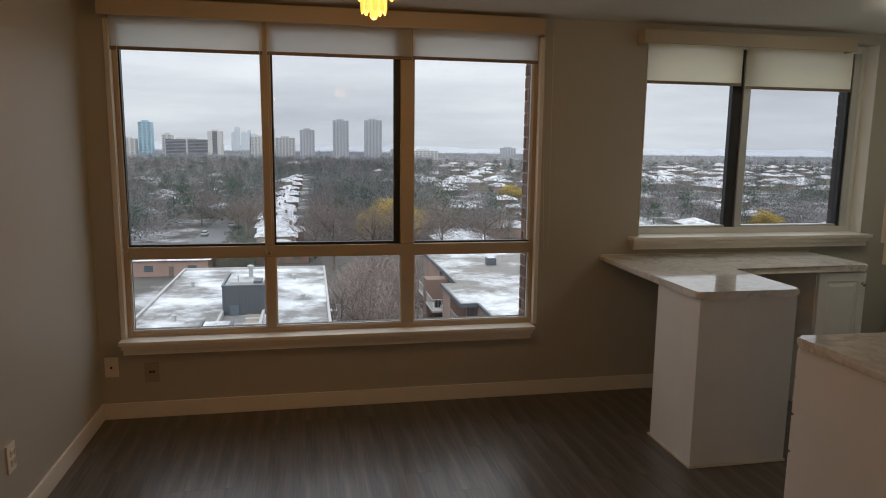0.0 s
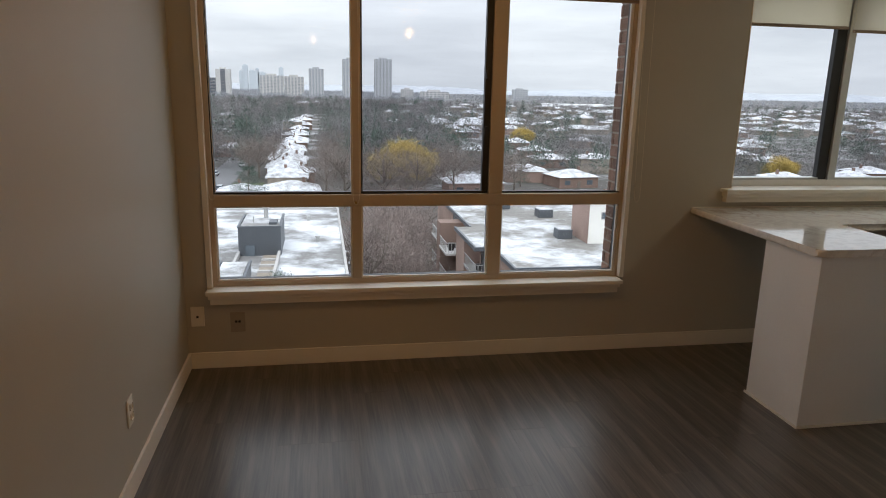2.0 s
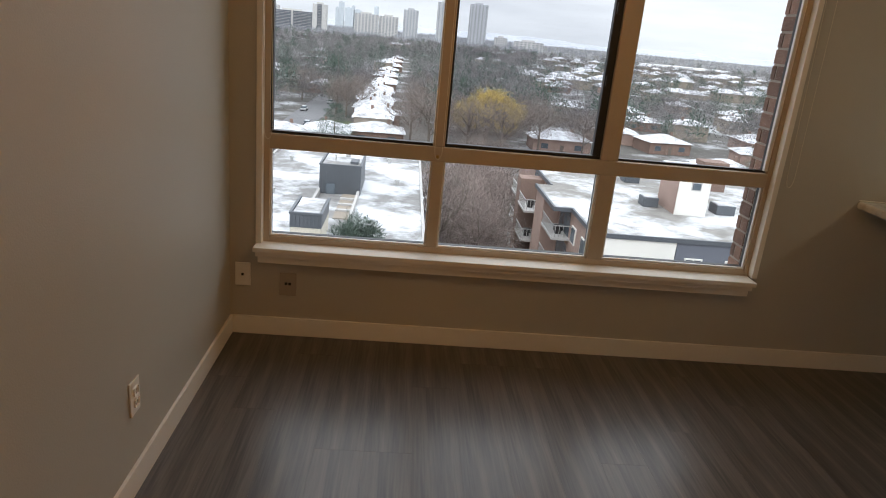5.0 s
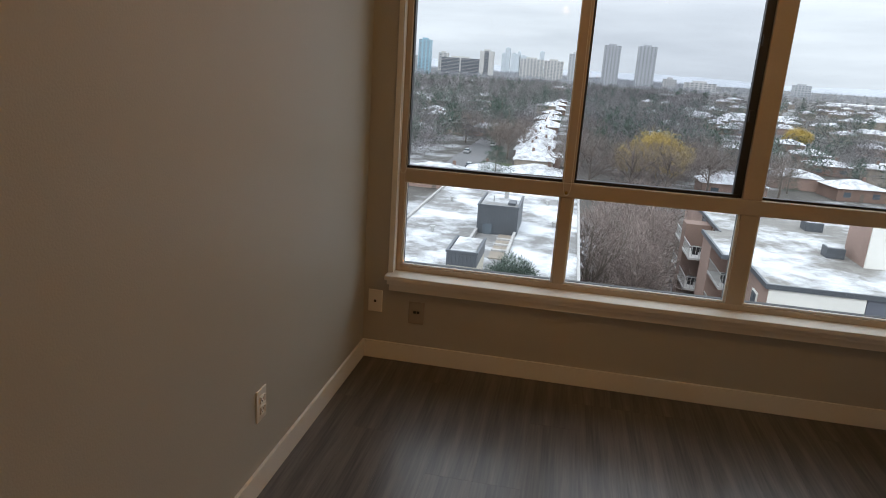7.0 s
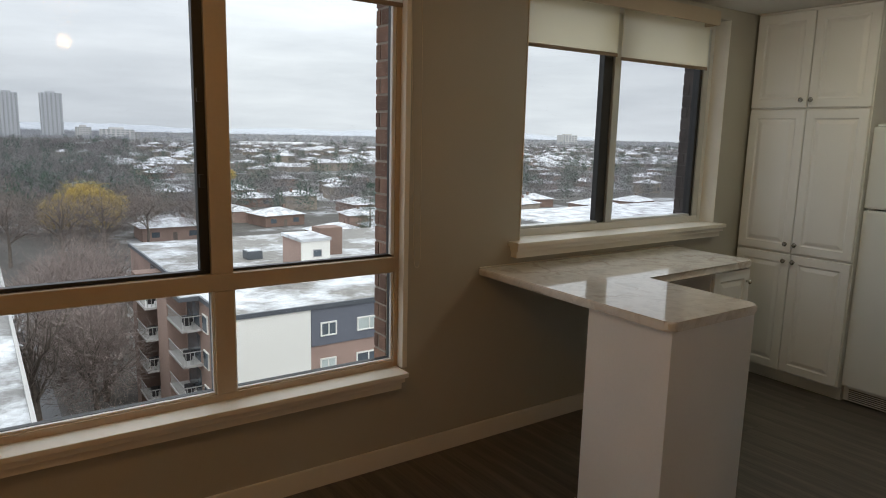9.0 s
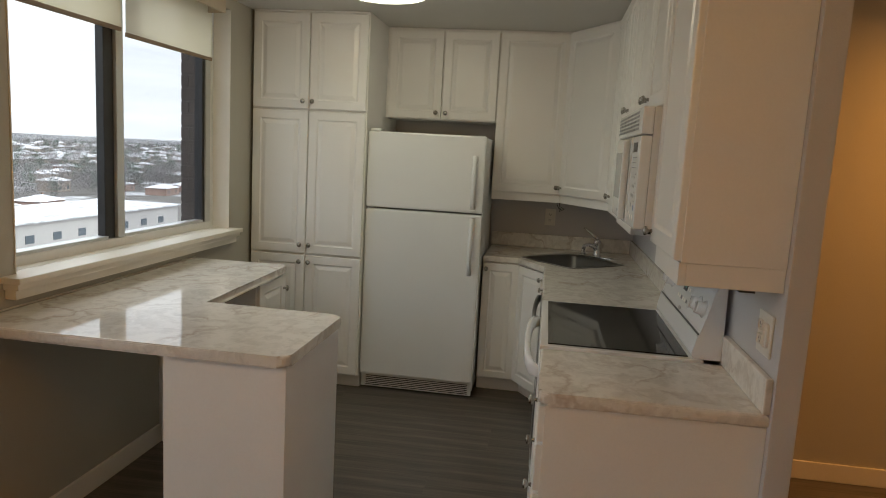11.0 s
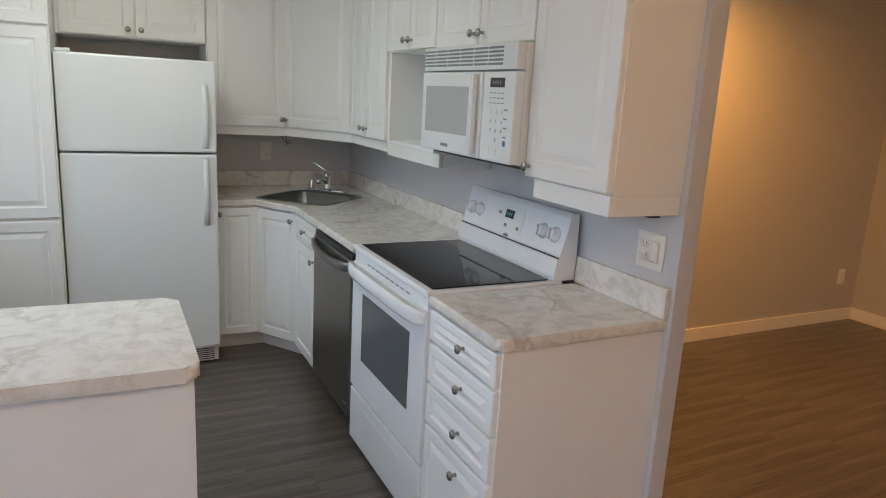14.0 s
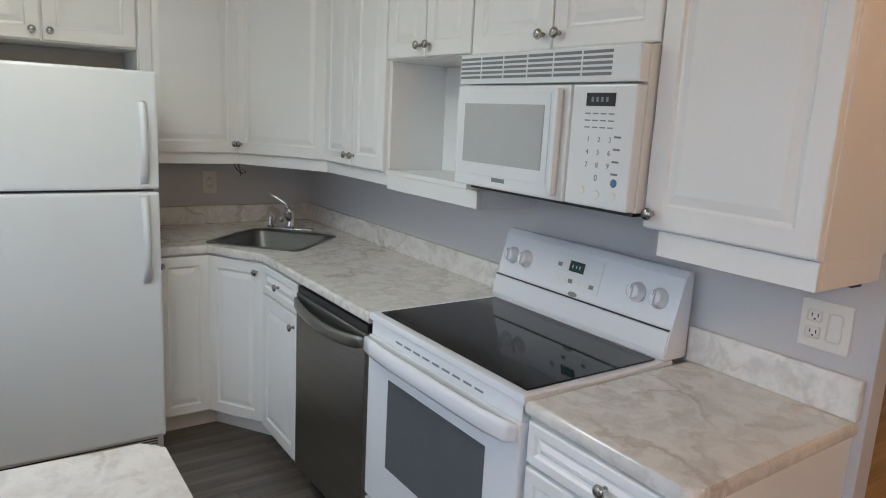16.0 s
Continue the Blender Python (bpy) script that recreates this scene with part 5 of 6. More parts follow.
# brick bays and balconies
part("bay", boxes((13.15, BX0 - 0.001, 53.5, 57.0, GZ, RZ - 0.3)), M_PINK, t)
part("bay_roof", boxes((13.1, BX0 - 0.051, 48.65, 57.1, RZ - 0.2995, RZ)), M_ROOF2, t)
part("bay_parapet", boxes((12.92, 13.0995, 48.45, 57.1, RZ - 0.28, RZ + 0.05), (13.1, BX0 - 0.051, 48.45, 48.6495, RZ - 0.28, RZ + 0.05)), M_RIB, t)
for y0, y1, x0 in ((48.8, 53.4, 13.15), (57.1, 60.8, 12.2), (63.0, 66.6, 12.4)):
    for z in (-13.6, -16.4, -19.2, -22.0):
        b = part("balcony", boxes((x0, BX0 - 0.001, y0, y1, z - 0.18, z), (x0 - 0.05, x0 + 0.03, y0, y1, z, z + 0.06)), M_CONC, t)
        part("rail", boxes((x0, x0 + 0.06, y0, y1, z + 1.0, z + 1.07), (x0, BX0 - 0.002, y0, y0 + 0.06, z + 1.0, z + 1.07)), M_RAIL, b)
        nb = int((y1 - y0) / 0.32)
        part("balusters", boxes(*[(x0 + 0.01, x0 + 0.045, y0 + 0.1 + 0.32 * q, y0 + 0.145 + 0.32 * q, z + 0.061, z + 0.9995) for q in range(nb)], *[(x0 + 0.2 + 0.32 * q, x0 + 0.245 + 0.32 * q, y0 + 0.01, y0 + 0.05, z + 0.001, z + 0.9995) for q in range(int((BX0 - x0 - 0.2) / 0.32))]), M_RAIL, b)
        part("opening", boxes((BX0 - 0.03, BX0 - 0.0008, y0 + 0.5, y1 - 0.5, z + 0.001, z + 2.1)), M_FARWIN, b)
        part("clutter", boxes((x0 + 0.5, x0 + 1.0, y0 + 1.2, y0 + 1.7, z + 0.001, z + 0.75), (x0 + 0.6, x0 + 1.4, y0 + 2.2, y0 + 2.6, z + 0.001, z + 0.5), bevel=0.08), M_BLACK, b)
part("tower_bay", boxes((12.3, BX0 - 0.001, 61.0, 62.9, GZ, -11.4)), M_RED, t)
# rooftop lift housing and fans
part("lift_housing", boxes((22.9, 25.5, 49.35, 53.2, RZ + 0.0005, RZ + 3.45)), M_PINK, t)
part("lift_housing_front", boxes((22.95, 25.52, 49.2, 49.349, RZ + 0.0005, RZ + 3.45)), M_WHITEW, t)
part("lift_housing_roof", boxes((22.8, 25.6, 49.1, 53.3, RZ + 3.4505, RZ + 3.7)), M_SNOW, t)
f = part("housing_window", boxes((23.95, 24.75, 49.13, 49.1995, RZ + 2.1, RZ + 2.75)), M_CONC, t)
part("pane", boxes((24.02, 24.68, 49.11, 49.1295, RZ + 2.17, RZ + 2.68)), M_FARWIN, f)
for x, y, w in ((22.4, 61, 1.5), (21.0, 51.2, 1.3), (19.8, 66, 1.0), (26.9, 50.2, 1.6)):
    part("fan_box", boxes((x, x + w, y, y + w, RZ + 0.0005, RZ + 0.8), bevel=0.05), M_RIB, t)
    part("fan_snow", boxes((x + 0.1, x + w - 0.1, y + 0.1, y + w - 0.1, RZ + 0.801, RZ + 0.86)), M_SNOW, t)
part("chimney", boxes((29.5, 32.0, 60.0, 62.0, RZ + 0.0005, RZ + 2.8)), M_RED, t)

# long flat roofs further along
t = apartment("apartment_building", (50, 84, GZ), "long low building with a snowy ribbed flat roof")
part("wall", boxes((34, 64, 80, 96, GZ, -17.3)), M_TANB, t)
part("roof", boxes((33.5, 64.5, 79.5, 96.5, -17.299, -17.0)), M_SNOW, t)
for i in range(7):
    part("seam", boxes((33.5, 64.5, 80.5 + i * 2.3, 80.9 + i * 2.3, -16.9995, -16.85)), M_CONC, t)
t = apartment("apartment_building", (108, 88, GZ), "grey apartment block with a broad snowy roof")
part("wall", boxes((86, 150, 84, 104, GZ, -14.2)), M_CONC, t)
part("roof", boxes((85.5, 150.5, 83.5, 104.5, -14.199, -13.9)), M_SNOW, t)
part("stack", boxes((127.4, 130.4, 85.4, 88.4, -13.8995, -7.3), bevel=0.1), M_CONC, t, "grey louvred roof stack")
for i in range(9):
    part("window", boxes((89 + i * 6.6, 91 + i * 6.6, 83.9, 83.9995, -17.6, -16.2)), M_FARWIN, t)
t = apartment("apartment_building", (78, 68, GZ), "low building with a snowy hip roof")
part("wall", boxes((66, 92, 62, 72, GZ, -17.4)), M_CONC, t)
part("roof", boxes((65.5, 92.5, 61.5, 72.5, -17.399, -17.0)), M_SNOW, t)
t = apartment("apartment_building", (300, 138, GZ), "orange brick apartment block with white balconies")
part("wall", boxes((292, 330, 100, 127.5, GZ, -3.0)), M_TANB, t)
part("corner_wall", boxes((284, 291.999, 126.2, 135.0, GZ, -2.5)), brick_mat("orange_brick", (0.42, 0.25, 0.17)), t)
part("roof", boxes((291.5, 331, 99, 127.6, -2.9995, -2.4)), M_SNOW, t)
for i in range(7):
    part("balcony", boxes((280.5, 283.999, 125.0, 129.5, -23 + i * 3.2, -22.6 + i * 3.2)), M_WHITEW, t)
    part("window", boxes((283.9, 283.9995, 131.0, 133.0, -22.4 + i * 3.0, -20.8 + i * 3.0)), M_FARWIN, t)


# ---- outside: towers far off ----
def tower(name, x, y, w, d, top, wall, rows, cols, label, bands=True, glass=None, fill=0.56, low=0.35):
    t = thing(name, (x, y, GZ), label, "building", "far towers")
    part("wall", boxes((x - w / 2, x + w / 2, y - d / 2, y + d / 2, GZ, top)), wall, t)
    part("roof", boxes((x - w * 0.25, x + w * 0.2, y - d * 0.25, y + d * 0.25, top + 0.0005, top + 3.5)), wall, t)
    if bands:
        h = (top - GZ) / rows
        for c in range(cols):
            cw = w / cols
            a = x - w / 2 + c * cw + cw * (1 - fill) / 2
            part("window_bay", boxes(*[(a, a + cw * fill, y - d / 2 - 0.3, y - d / 2 - 0.001, GZ + h * r + h * low, GZ + h * r + h * 0.9) for r in range(rows)]), glass or M_BAND, t)
    return t


tower("tower_block", -330, 1500, 25, 25, 46, M_TOWERB, 24, 3, "slim blue glass tower far off")
tower("tower_block", -360, 1480, 30, 25, 12, M_TOWERL, 10, 3, "pale grey apartment slab far off")
tower("tower_block", -292, 1520, 20, 20, 21, M_TOWERL, 14, 2, "white apartment tower behind a dark slab far off")
tower("tower_block", -248, 1490, 86, 20, 12, M_TOWERL, 13, 2, "wide dark apartment slab with white piers far off", glass=M_DARKBAY, fill=0.92, low=0.08)
tower("tower_block", -191, 1480, 28, 24, 29, M_TOWERL, 18, 1, "white apartment tower with a dark stripe far off", glass=M_DARKBAY, fill=0.34, low=0.08)
tower("tower_block", -97, 1500, 49, 20, 19, M_TOWERL, 15, 7, "wide pale apartment slab far off")
tower("tower_block", -51, 1506, 40, 20, 18, M_TOWERL, 15, 6, "wide pale apartment slab far off")
tower("tower_block", -5, 1500, 31, 28, 35, M_TOWER, 20, 5, "grey apartment tower far off", fill=0.4)
tower("tower_block", 66, 1500, 33, 30, 56, M_TOWER, 28, 5, "one of two tall grey twin towers far off", fill=0.4)
tower("tower_block", 136, 1500, 36, 30, 58, M_TOWER, 28, 5, "one of two tall grey twin towers far off", fill=0.4)
tower("tower_block", 182, 1450, 24, 25, -3, M_TOWERL, 6, 5, "low pale slab far off")
tower("tower_block", 232, 1400, 56, 25, -6, M_TOWERL, 5, 7, "low pale building far off")
tower("tower_block", -150, 2900, 18, 20, 66, M_SKYLINE, 1, 1, "skyline tower very far off, haze put into its colour", False)
tower("tower_block", -290, 2900, 20, 20, 72, M_SKYLINE, 1, 1, "skyline tower very far off, haze put into its colour", False)
tower("tower_block", -262, 2900, 26, 20, 52, M_SKYLINE, 1, 1, "skyline tower very far off, haze put into its colour", False)
tower("tower_block", -225, 2900, 30, 20, 46, M_SKYLINE, 1, 1, "skyline tower very far off, haze put into its colour", False)
tower("tower_block", -306, 2900, 14, 20, 50, M_SKYLINE, 1, 1, "skyline tower very far off, haze put into its colour", False)
tower("tower_block", -243, 2900, 12, 20, 60, M_SKYLINE, 1, 1, "skyline tower very far off, haze put into its colour", False)
tower("tower_block", 560, 1900, 40, 25, 2, M_TOWER, 5, 5, "low grey building far off")
tower("tower_block", 1500, 1500, 60, 25, 4, M_TOWERL, 5, 5, "low pale building far off")
t = thing("arena", (400, 1010, GZ), "long white-roofed sports hall far off", "building")
part("wall", boxes((345, 460, 1000, 1040, GZ, -21)), M_TOWERL, t)
part("roof", boxes((343, 462, 998, 1042, -20.999, -18.5)), mat("snow", (0.8, 0.81, 0.83), 0.9, vary=0.03, scale=0.05, fine=1, bump=0.0), t)

# low wooded ridge on the horizon; its pale grey-blue colour holds the haze
bm = bmesh.new()
prev = None
for i in range(121):
    x = -3600 + i * 60
    h = 20 + 30 * max(0.0, noise.noise(Vector((x * 0.0016, 3.1, 0))) + 0.35) + 5 * noise.noise(Vector((x * 0.02, 9.0, 0)))
    row = [bm.verts.new((x, 3300, GZ)), bm.verts.new((x, 3380, GZ + h)), bm.verts.new((x, 3900, GZ + h * 0.8))]
    if prev:
        for k in range(2):
            bm.faces.new((prev[k], row[k], row[k + 1], prev[k + 1]))
    prev = row
structure("backdrop", bm, M_HILL, "low wooded ridge along the horizon, greyed in its colour for haze", "backdrop")


# ---- outside: houses ----
def house(w, d, h, wall, name="house"):
    t = thing(name, (0, 0, 0), "small brick house with a snowy hip roof", "house", "snowy houses")
    part("wall", boxes((-w / 2, w / 2, -d / 2, d / 2, 0, h)), wall, t)
    bm = bmesh.new()
    e = 0.6
    lo = [bm.verts.new(p) for p in ((-w / 2 - e, -d / 2 - e, h), (w / 2 + e, -d / 2 - e, h), (w / 2 + e, d / 2 + e, h), (-w / 2 - e, d / 2 + e, h))]
    k = max(0.3, (w - d) / 2)
    hi = [bm.verts.new((-k, 0, h + d * 0.18)), bm.verts.new((k, 0, h + d * 0.18))]
    for f in ((lo[0], lo[1], hi[1], hi[0]), (lo[1], lo[2], hi[1]), (lo[2], lo[3], hi[0], hi[1]), (lo[3], lo[0], hi[0]), (lo[3], lo[2], lo[1], lo[0])):
        bm.faces.new(f)
    r = part("roof", bm, M_SNOW, t)
    part("chimney", boxes((w * 0.2, w * 0.2 + 0.7, 0.4, 1.0, h + 0.4, h + d * 0.18 + 0.6)), M_RED, r)
    for x in (-w * 0.3, w * 0.28):
        part("window", boxes((x - 0.9, x + 0.9, -d / 2 - 0.06, -d / 2 - 0.0005, 1.0, 2.3)), M_FARWIN, t)
    part("door", boxes((-0.5, 0.5, -d / 2 - 0.05, -d / 2 - 0.0005, 0, 2.1)), M_BARK, t)
    return t


rng = random.Random(21)
spots = []


def free(x, y, gap):
    return all((x - a) ** 2 + (y - b) ** 2 > gap * gap for a, b in spots)


homes = [house(12.5, 10.5, 3.2, M_RED), house(11, 9.5, 5.0, M_TANB), house(15, 10, 3.4, M_PINK)]
row = [(-5.8 - 0.055 * min(y - 150, 95) + 0.9 * math.sin(y * 1.9), y) for y in (163.5, 175, 187, 199, 211, 223, 235, 248, 262, 277, 305, 318, 350, 364, 400, 440, 453, 500, 512, 560)]
fixed = row + [(-28, 150), (-17.5, 158), (-44, 268), (-31, 272), (-55, 250), (-60, 300), (62, 200), (74, 188), (95, 222), (110, 205), (84, 238), (120, 190), (98, 176), (75, 150), (84, 140), (46, 262), (30, 262), (60, 250), (100, 160), (118, 150), (130, 168)]
for k, (x, y) in enumerate(fixed):
    spots.append((x, y))
while len(spots) < 150:
    y = 170 + 330 * rng.random() ** 1.2
    x = -0.32 * y + (2.3 * y + 0.32 * y) * rng.random()
    if free(x, y, 21) and not (2 < x < 40 and 120 < y < 215) and not (-62 < x < -12 and y < 300) and not (-40 < x < 30 and y > 150 and y < 520) and not (60 < x < 330 and y < 130):
        spots.append((x, y))
for k, (x, y) in enumerate(spots):
    base = homes[0 if 3 <= k < len(row) else k % 3]
    turn = rng.choice((0, 90, 8, 80, 172)) if k >= len(row) else (90 if k % 3 else 4)
    if k < 3:
        base.matrix_basis = pose(x, y, GZ, 0, 0, turn)
    else:
        copy_thing(base, pose(x, y, GZ, 0, 0, turn))


def joined(name, verts, faces, material, label, category):
    me = bpy.data.meshes.new(name)
    me.from_pydata(verts, [], faces)
    me.materials.append(material)
    return tagged(new(name, me), label, category, kind="stuff")


# far houses: walls and roofs too many and too far to count
wv, wf, rv, rf = [], [], [], []
for k in range(800):
    y = 420 + 620 * rng.random() ** 1.3
    x = (-0.38 + 2.9 * rng.random()) * y
    if x < 0.10 * y and rng.random() < 0.85:
        continue
    w, d, a = rng.uniform(11, 20), rng.uniform(8, 12), rng.choice((0.0, 0.1, 1.5, 1.65))
    c, s, h = math.cos(a), math.sin(a), rng.choice((3.2, 3.4, 5.5))

    def at(px, py, pz):
        return (x + c * px - s * py, y + s * px + c * py, GZ + pz)
    n = len(wv)
    wv += [at(sx * w / 2, sy * d / 2, z) for z in (0, h) for sx, sy in ((-1, -1), (1, -1), (1, 1), (-1, 1))]
    wf += [(n, n + 1, n + 5, n + 4), (n + 1, n + 2, n + 6, n + 5), (n + 2, n + 3, n + 7, n + 6), (n + 3, n, n + 4, n + 7)]
    n = len(rv)
    rv += [at(sx * (w / 2 + 0.6), sy * (d / 2 + 0.6), h) for sx, sy in ((-1, -1), (1, -1), (1, 1), (-1, 1))] + [at(-(w - d) / 2 - 0.2, 0, h + d * 0.22), at((w - d) / 2 + 0.2, 0, h + d * 0.22)]
    rf += [(n, n + 1, n + 5, n + 4), (n + 1, n + 2, n + 5), (n + 2, n + 3, n + 4, n + 5), (n + 3, n, n + 4)]
joined("far_house_walls", wv, wf, M_TANB, "brick walls of houses far across the suburb", "houses")
joined("far_house_roofs", rv, rf, M_SNOW, "snow-covered roofs of houses far across the suburb", "roofs")


# ---- outside: trees ----
def twig_cloud(cx, cy, cz, rx, ry, rz, count, length, width, rnd, droop=0.0, up=0.4):
    """Thin blades scattered through an uneven crown; rows of corner points."""
    u = rnd.normal(size=(count, 3))
    u /= np.linalg.norm(u, axis=1)[:, None]
    r = rnd.random(count) ** 0.45
    lump = 1 + 0.28 * np.sin(3.1 * u[:, 0] + cx) * np.cos(2.7 * u[:, 2] + cy) + 0.14 * rnd.normal(size=count)
    p = u * (r * lump)[:, None] * np.array([rx, ry, rz])
    way = u * 0.7 + rnd.normal(size=(count, 3)) * 0.6 + np.array([0, 0, up - droop])
    way /= np.linalg.norm(way, axis=1)[:, None]
    side = np.cross(way, rnd.normal(size=(count, 3)))
    side /= np.linalg.norm(side, axis=1)[:, None]
    base = p + np.array([cx, cy, cz])
    ln = length * (0.5 + rnd.random(count))[:, None]
    return np.stack([base - side * width, base + side * width, base + way * ln], axis=1).reshape(-1, 3)


def blades(points):
    n = len(points) // 3
    return points.tolist(), np.arange(n * 3).reshape(n, 3).tolist()


rnd = np.random.default_rng(5)


def bare_tree(x, y, height, spread, twigs, material, label, leaf=False):
    t = thing("tree", (x, y, GZ), label, "tree", "bare trees")
    rr = random.Random(int(x * 13 + y * 7))
    part("trunk", tube(bmesh.new(), [(x, y, GZ), (x + 0.1, y, GZ + height * 0.25), (x - 0.1, y + 0.2, GZ + height * 0.55), (x, y, GZ + height * 0.9)], [height * 0.025, height * 0.02, height * 0.012, 0.03], 8), M_BARK, t)
    for k in range(9):
        a = 2 * math.pi * k / 9 + rr.uniform(-0.3, 0.3)
        z = GZ + height * rr.uniform(0.25, 0.6)
        s = spread * rr.uniform(0.65, 0.95)
        q = (x + s * math.cos(a), y + s * math.sin(a), z + height * rr.uniform(0.18, 0.35))
        mid = ((x + q[0]) / 2, (y + q[1]) / 2, z + (q[2] - z) * 0.65)
        bm = tube(bmesh.new(), [(x, y, z), mid, q], [height * 0.009, height * 0.006, 0.03], 6)
        for j in range(6):
            u = 0.3 + 0.11 * j
            o = [mid[i] * (1 - u) + q[i] * u if j % 2 else (x, y, z)[i] * (1 - u) + mid[i] * u for i in range(3)]
            g = a + rr.uniform(-1.1, 1.1)
            s2 = s * rr.uniform(0.3, 0.6)
            tube(bm, [tuple(o), (o[0] + s2 * 0.5 * math.cos(g), o[1] + s2 * 0.5 * math.sin(g), o[2] + height * 0.06), (o[0] + s2 * math.cos(g), o[1] + s2 * math.sin(g), o[2] + height * rr.uniform(0.12, 0.24))], [height * 0.0042, height * 0.003, 0.015], 4)
        part("limb", bm, M_BARK, t)
    v, f = blades(twig_cloud(x, y, GZ + height * 0.64, spread, spread, height * 0.36, twigs, height * 0.07, height * 0.0020, rnd))
    me = bpy.data.meshes.new("crown")
    me.from_pydata(v, [], f)
    me.materials.append(material)
    ob = new("crown", me)
    ob.parent, ob.matrix_parent_inverse = t, Matrix.Translation(-t.location)
    return t


M_TWIGR = mat("reddish_twigs", (0.27, 0.22, 0.20), 0.95, vary=0.4, scale=0.8, fine=5, bump=0.0)
for x, y, h, s in ((8.4, 60, 13, 4.2), (10.6, 70, 13.5, 4.6), (7.6, 78, 13, 4.6), (9.6, 88, 13.5, 5), (13.0, 92, 12.5, 5)):
    bare_tree(x, y, h, s, 7500, M_TWIGR, "large bare brown tree between the apartment blocks")
bare_tree(3.9, 58.5, 15.6, 3.2, 1700, M_TWIG, "tall bare tree beside the snowy flat roof")
for x, y, h, s in ((6, 150, 15, 8), (14, 140, 16, 8), (22, 146, 15, 8), (2, 165, 14, 7), (34, 165, 13, 7), (44, 160, 12, 6), (-17.5, 205, 12, 5), (-21, 212, 12, 5), (-14, 222, 12, 5), (5, 205, 13, 6), (7, 240, 13, 6), (-36, 240, 12, 6), (36, 190, 13, 7), (52, 172, 12, 6)):
    bare_tree(x, y, h, s, 4200, M_TWIG, "bare grey-brown tree among the houses")

# yellow willows
def willow(x, y, k, label):
    """A broad drooping tree, k times the height of the largest one."""
    t = thing("willow_tree", (x, y, GZ), label, "tree", "yellow trees")
    part("trunk", tube(bmesh.new(), [(x, y, GZ), (x + 0.3 * k, y, GZ + 4 * k), (x - 0.2 * k, y + 0.4 * k, GZ + 9 * k)], [0.7 * k, 0.5 * k, 0.2 * k], 8), M_BARK, t)
    for a in range(6):
        c, q = math.cos(a), math.sin(a)
        part("limb", tube(bmesh.new(), [(x, y, GZ + 4.5 * k), (x + 3 * k * c, y + 3 * k * q, GZ + 8 * k), (x + 6 * k * c, y + 6 * k * q, GZ + 10 * k)], [0.3 * k, 0.2 * k, 0.05], 6), M_BARK, t)
    v, f = blades(np.concatenate([twig_cloud(x + ox * k, y + oy * k, GZ + (8.5 + oz) * k, r * k, r * k, r * 0.75 * k, 7000, 1.5 * k, 0.055 * k, rnd, droop=1.3) for ox, oy, oz, r in ((0, 0, 1.0, 6.0), (-5, 1, -1.4, 4.4), (5, -1, -0.9, 4.6), (1.5, -3, 0.4, 4.6))]))
    me = bpy.data.meshes.new("crown")
    me.from_pydata(v, [], f)
    me.materials.append(M_WILLOW)
    ob = new("crown", me)
    ob.parent, ob.matrix_parent_inverse = t, Matrix.Translation(-t.location)


willow(22, 178, 1.0, "broad yellow-leaved willow tree")
willow(101, 329, 0.66, "small yellow-leaved tree among the houses")
willow(147, 193, 0.6, "pale yellow-leaved tree among the houses")


def conifer(x, y, height, spread, count, label):
    t = thing("conifer_tree", (x, y, GZ), label, "tree", "conifers")
    part("trunk", tube(bmesh.new(), [(x, y, GZ), (x, y, GZ + height * 0.95)], [height * 0.02, 0.04], 7), M_BARK, t)
    parts = []
    tiers = 9
    for k in range(tiers):
        u = k / (tiers - 1)
        r = spread * (1 - u ** 1.6 * 0.74)
        z = GZ + height * (0.14 + 0.82 * u)
        for j in range(max(3, int(9 * (1 - u)))):
            a = j * 2.4 + k
            parts.append(twig_cloud(x + 0.62 * r * math.cos(a), y + 0.62 * r * math.sin(a), z, r * 0.5, r * 0.5, height * 0.05, count, 0.12 + height * 0.010, 0.009 + height * 0.0007, rnd, droop=0.2))
    v, f = blades(np.concatenate(parts))
    me = bpy.data.meshes.new("crown")
    me.from_pydata(v, [], f)
    me.materials.append(M_NEEDLE)
    ob = new("crown", me)
    ob.parent, ob.matrix_parent_inverse = t, Matrix.Translation(-t.location)


conifer(-1.5, 31.5, 17.4, 5.0, 1400, "dark green pine beside the snowy flat roof")
conifer(-14.5, 145, 10.5, 5.6, 700, "dark green pine beside the road")
conifer(73, 129, 16.5, 5, 600, "dark blue-green spruce among the houses")
for x, y, h in ((58, 186, 10), (-22, 250, 14), (20, 240, 13), (-30, 300, 15), (82, 206, 9), (104, 240, 11), (48, 232, 10)):
    conifer(x, y, h, h * 0.3, 230, "dark green conifer among the houses")

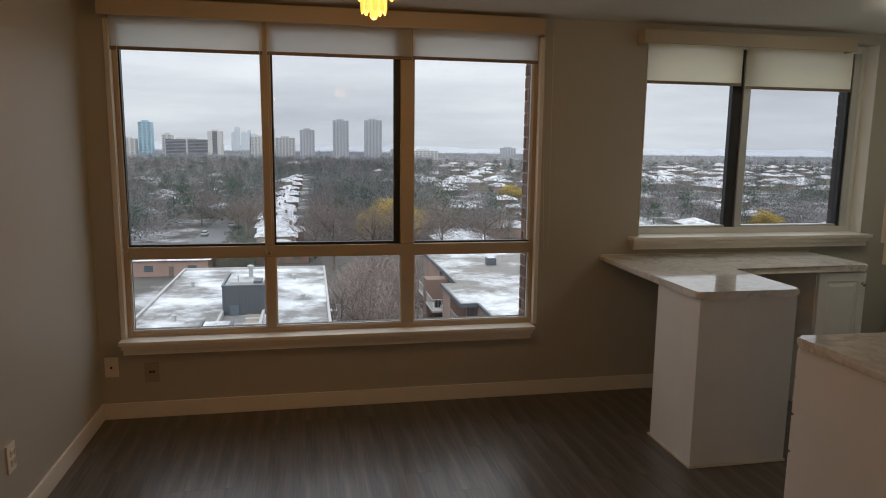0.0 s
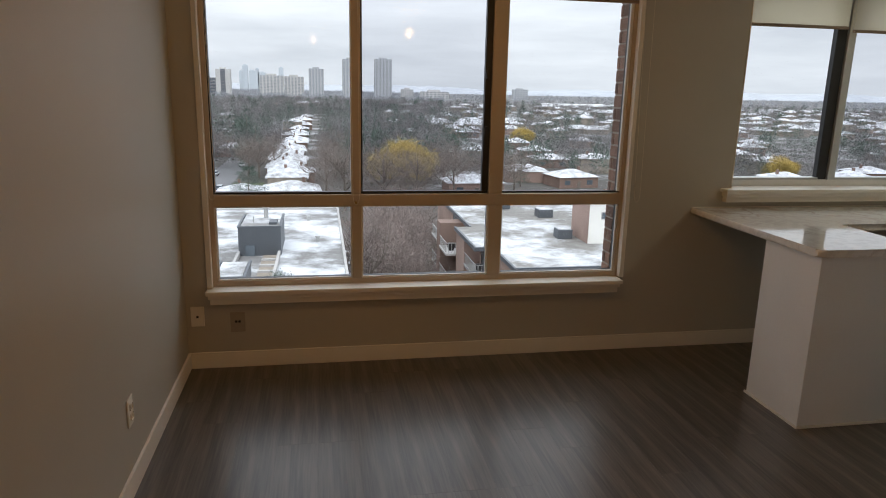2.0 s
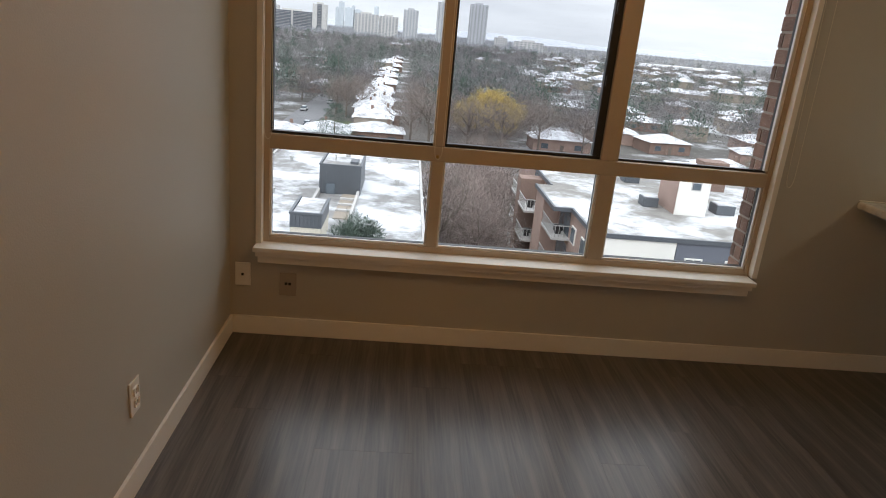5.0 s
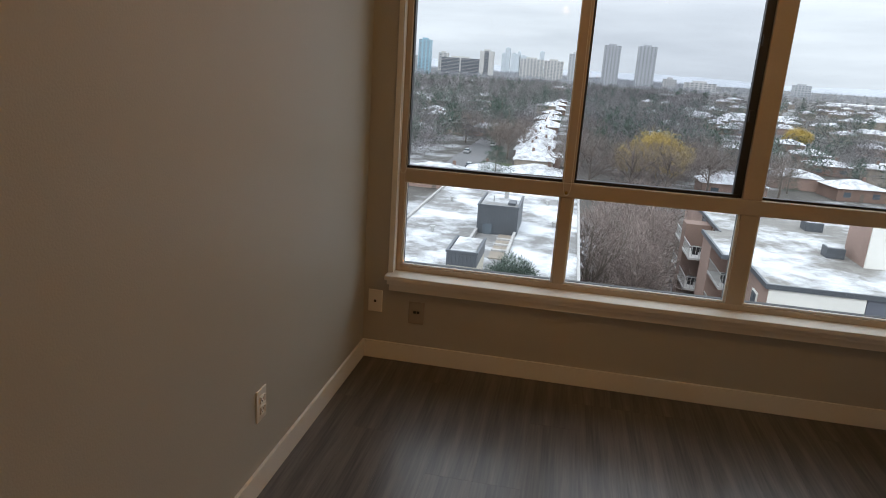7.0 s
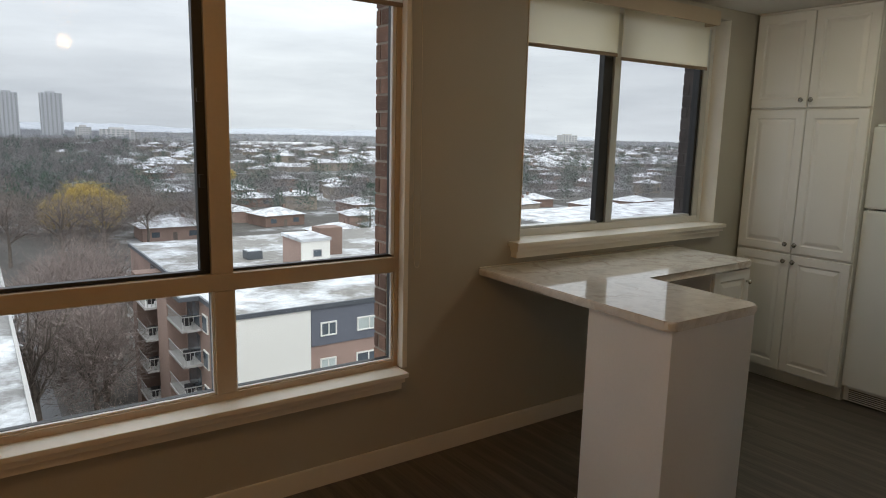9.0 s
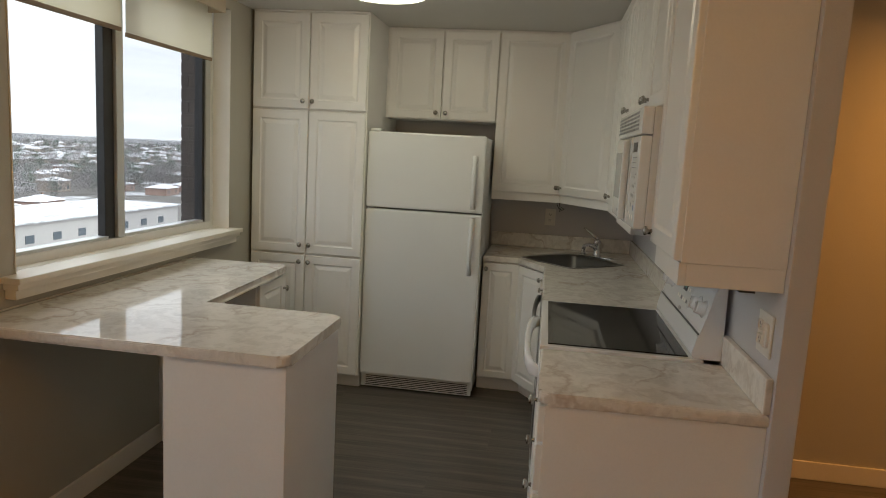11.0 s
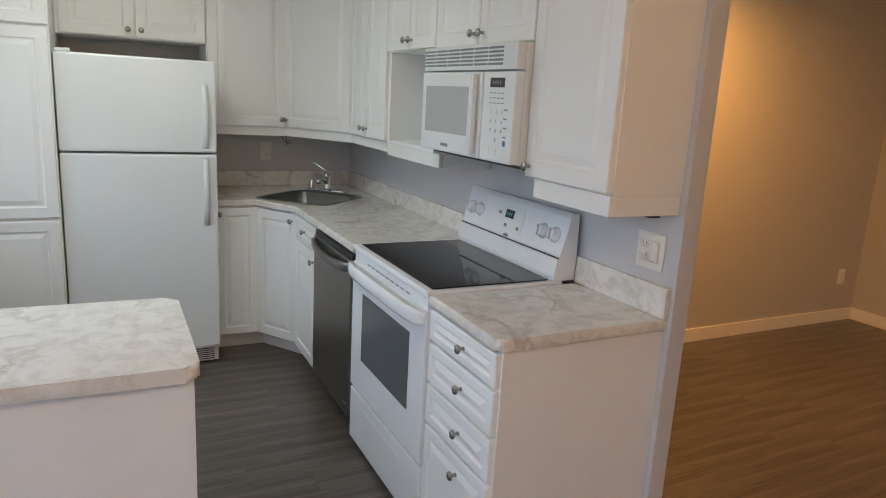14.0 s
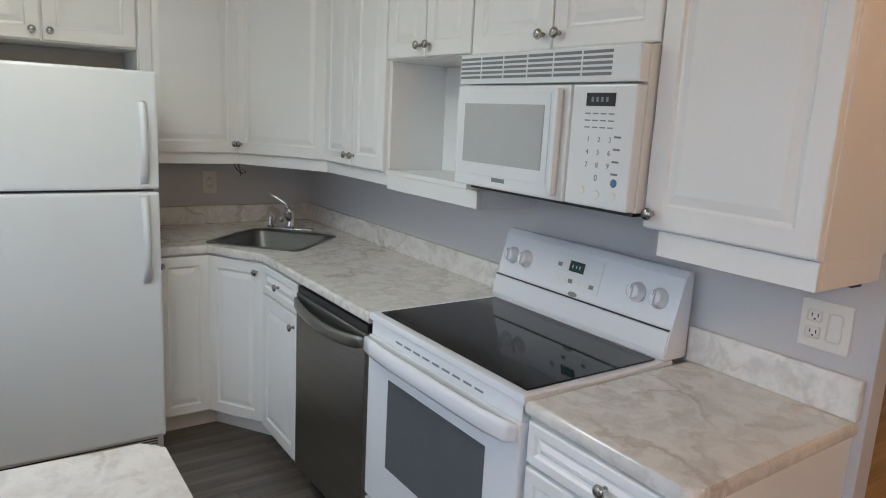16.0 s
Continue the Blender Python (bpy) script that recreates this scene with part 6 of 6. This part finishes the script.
# woods and garden trees far across the suburb
chunks, greens, misty = [], [], []
for k in range(17500):
    y = 190 + 2500 * rng.random() ** 1.35
    left = rng.random() < 0.42
    x = (-0.42 + 0.60 * rng.random()) * y if left else (-0.1 + 2.2 * rng.random()) * y
    if not free(x, y, 8) and y < 500:
        continue
    if -14 < x < 3 and y < 540 and rng.random() < 0.93 or -36 < x < -13 and y < 225 or 60 < x < 320 and y < 130:
        continue
    h = rng.uniform(7, 13)
    far = y > 600
    n = 30 if y > 1150 else 64 if far else 170
    dark = rng.random() < (0.10 if far else 0.20)
    w = 0.26 if dark else 0.42
    cloud = twig_cloud(x, y, GZ + h * (0.62 if dark else 0.55), h * w, h * w, h * 0.46, n, h * (0.16 if far else 0.11), h * (0.034 if y > 1150 else 0.020 if far else 0.008) * (1.6 if dark else 1.0), rnd)
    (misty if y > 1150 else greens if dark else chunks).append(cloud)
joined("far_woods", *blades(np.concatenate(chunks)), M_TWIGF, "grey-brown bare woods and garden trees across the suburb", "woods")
# same bare woods, their haze painted in by the paler material
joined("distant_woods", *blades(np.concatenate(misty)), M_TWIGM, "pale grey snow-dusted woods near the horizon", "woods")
joined("far_conifers", *blades(np.concatenate(greens)), M_NEEDLE, "dark conifers scattered across the suburb", "woods")


# ---- outside: parked cars ----
def car(x, y, turn, paint, label):
    t = thing("car", (0, 0, 0), label, "car", "parked cars")
    part("body", boxes((-0.88, 0.88, -2.1, 2.1, 0.28, 0.85), bevel=0.12), paint, t)
    part("cabin", boxes((-0.76, 0.76, -1.3, 1.0, 0.851, 1.42), bevel=0.16), M_FARWIN, t)
    part("snow_cap", boxes((-0.62, 0.62, -1.1, 0.8, 1.4205, 1.47), bevel=0.02), M_SNOW, t)
    for sx in (-0.8, 0.8):
        for sy in (-1.3, 1.3):
            part("wheel", lathe(bmesh.new(), [(0.05, 0), (0.3, 0), (0.32, 0.1), (0.3, 0.2), (0.05, 0.2)], axis_pose((sx - 0.1, sy, 0.32), (1, 0, 0)), 14), M_TYRE, t)
    t.matrix_basis = pose(x, y, GZ + 0.03, 0, 0, turn)


for x, y, a, p in ((4.2, 97, 0, M_CAR), (4.4, 104, 3, M_CARL), (4.2, 90, -2, M_CAR), (-25.5, 181, 0, M_CAR), (-31, 212, 0, M_CARL), (-25.6, 236, 0, M_CARL)):
    car(x, y, a, p, "parked car with a little snow on its roof")


# ---- brick jambs beside the windows ----
def brick_jamb(name, x, z0, z1, y0, y1, turn, label, clay=M_BRICK, joint=M_MORTAR):
    """Courses of brick on the outer part of a window's side; turn is +1 where the face looks along +x."""
    back = x - 0.05 * turn
    ob = structure(name, boxes((min(back, x - 0.004 * turn), max(back, x - 0.004 * turn), y0, y1 - 0.004, z0, z1)), joint, label, "brick jamb")
    course = 0.0755
    k = 0
    z = z0
    while z < z1 - 0.02:
        zt = min(z + course - 0.011, z1)
        cuts = ((y0, y1),) if k % 2 == 0 else ((y0, y0 + 0.062), (y0 + 0.073, y1))
        for a, b in cuts:
            part("brick", boxes((min(x, x - 0.03 * turn), max(x, x - 0.03 * turn), a, b, z, zt), bevel=0.002), clay, ob)
        z += course
        k += 1
    return ob


brick_jamb("brick_jamb_1", W1[1] - 0.045, W1[2], W1[3], 0.1065, 0.215, -1, "brown brick outer jamb beside the large window")
# this jamb's shade is in its darker brick colour
brick_jamb("brick_jamb_2", W2[1] - 0.03, W2[2], W2[3], 0.1715, TH + 0.01, -1, "brick outer jamb beside the kitchen window, shade put into its colour", M_DIMBRICK, M_DIMMORTAR)


# ---- floor planks ----
PW, PL = 0.182, 1.22
floor = tagged(new("floor"), "dark grey-brown wood-look vinyl plank floor", "floor", kind="structure")
plank_mesh = {}


def plank(x0, x1, y0, y1):
    key = (round(x1 - x0, 3), round(y1 - y0, 3))
    if key not in plank_mesh:
        bm = box(bmesh.new(), 0, key[0], 0, key[1], -0.0115, 0, 0.0)
        top = [e for e in bm.edges if e.verts[0].co.z > -0.001 and e.verts[1].co.z > -0.001]
        bmesh.ops.bevel(bm, geom=top, offset=0.0005, segments=1, affect="EDGES")
        me = bpy.data.meshes.new("plank")
        bm.to_mesh(me)
        bm.free()
        me.materials.append(M_FLOOR)
        plank_mesh[key] = me
    ob = new("plank", plank_mesh[key])
    ob.location = (x0, y0, 0)
    ob.parent = floor


rng = random.Random(4)
x = 0.0
while x < XR - 0.02:
    y = -rng.choice((0.2, 0.45, 0.7, 0.95, 1.15))
    top = 0.0
    limit = YB if x < XH else YK
    while top > limit + 0.01:
        low = max(y, limit)
        plank(x + 0.0002, min(x + PW, XR) - 0.0002, low + 0.0002, top - 0.0002)
        top, y = low, low - PL
    x += PW
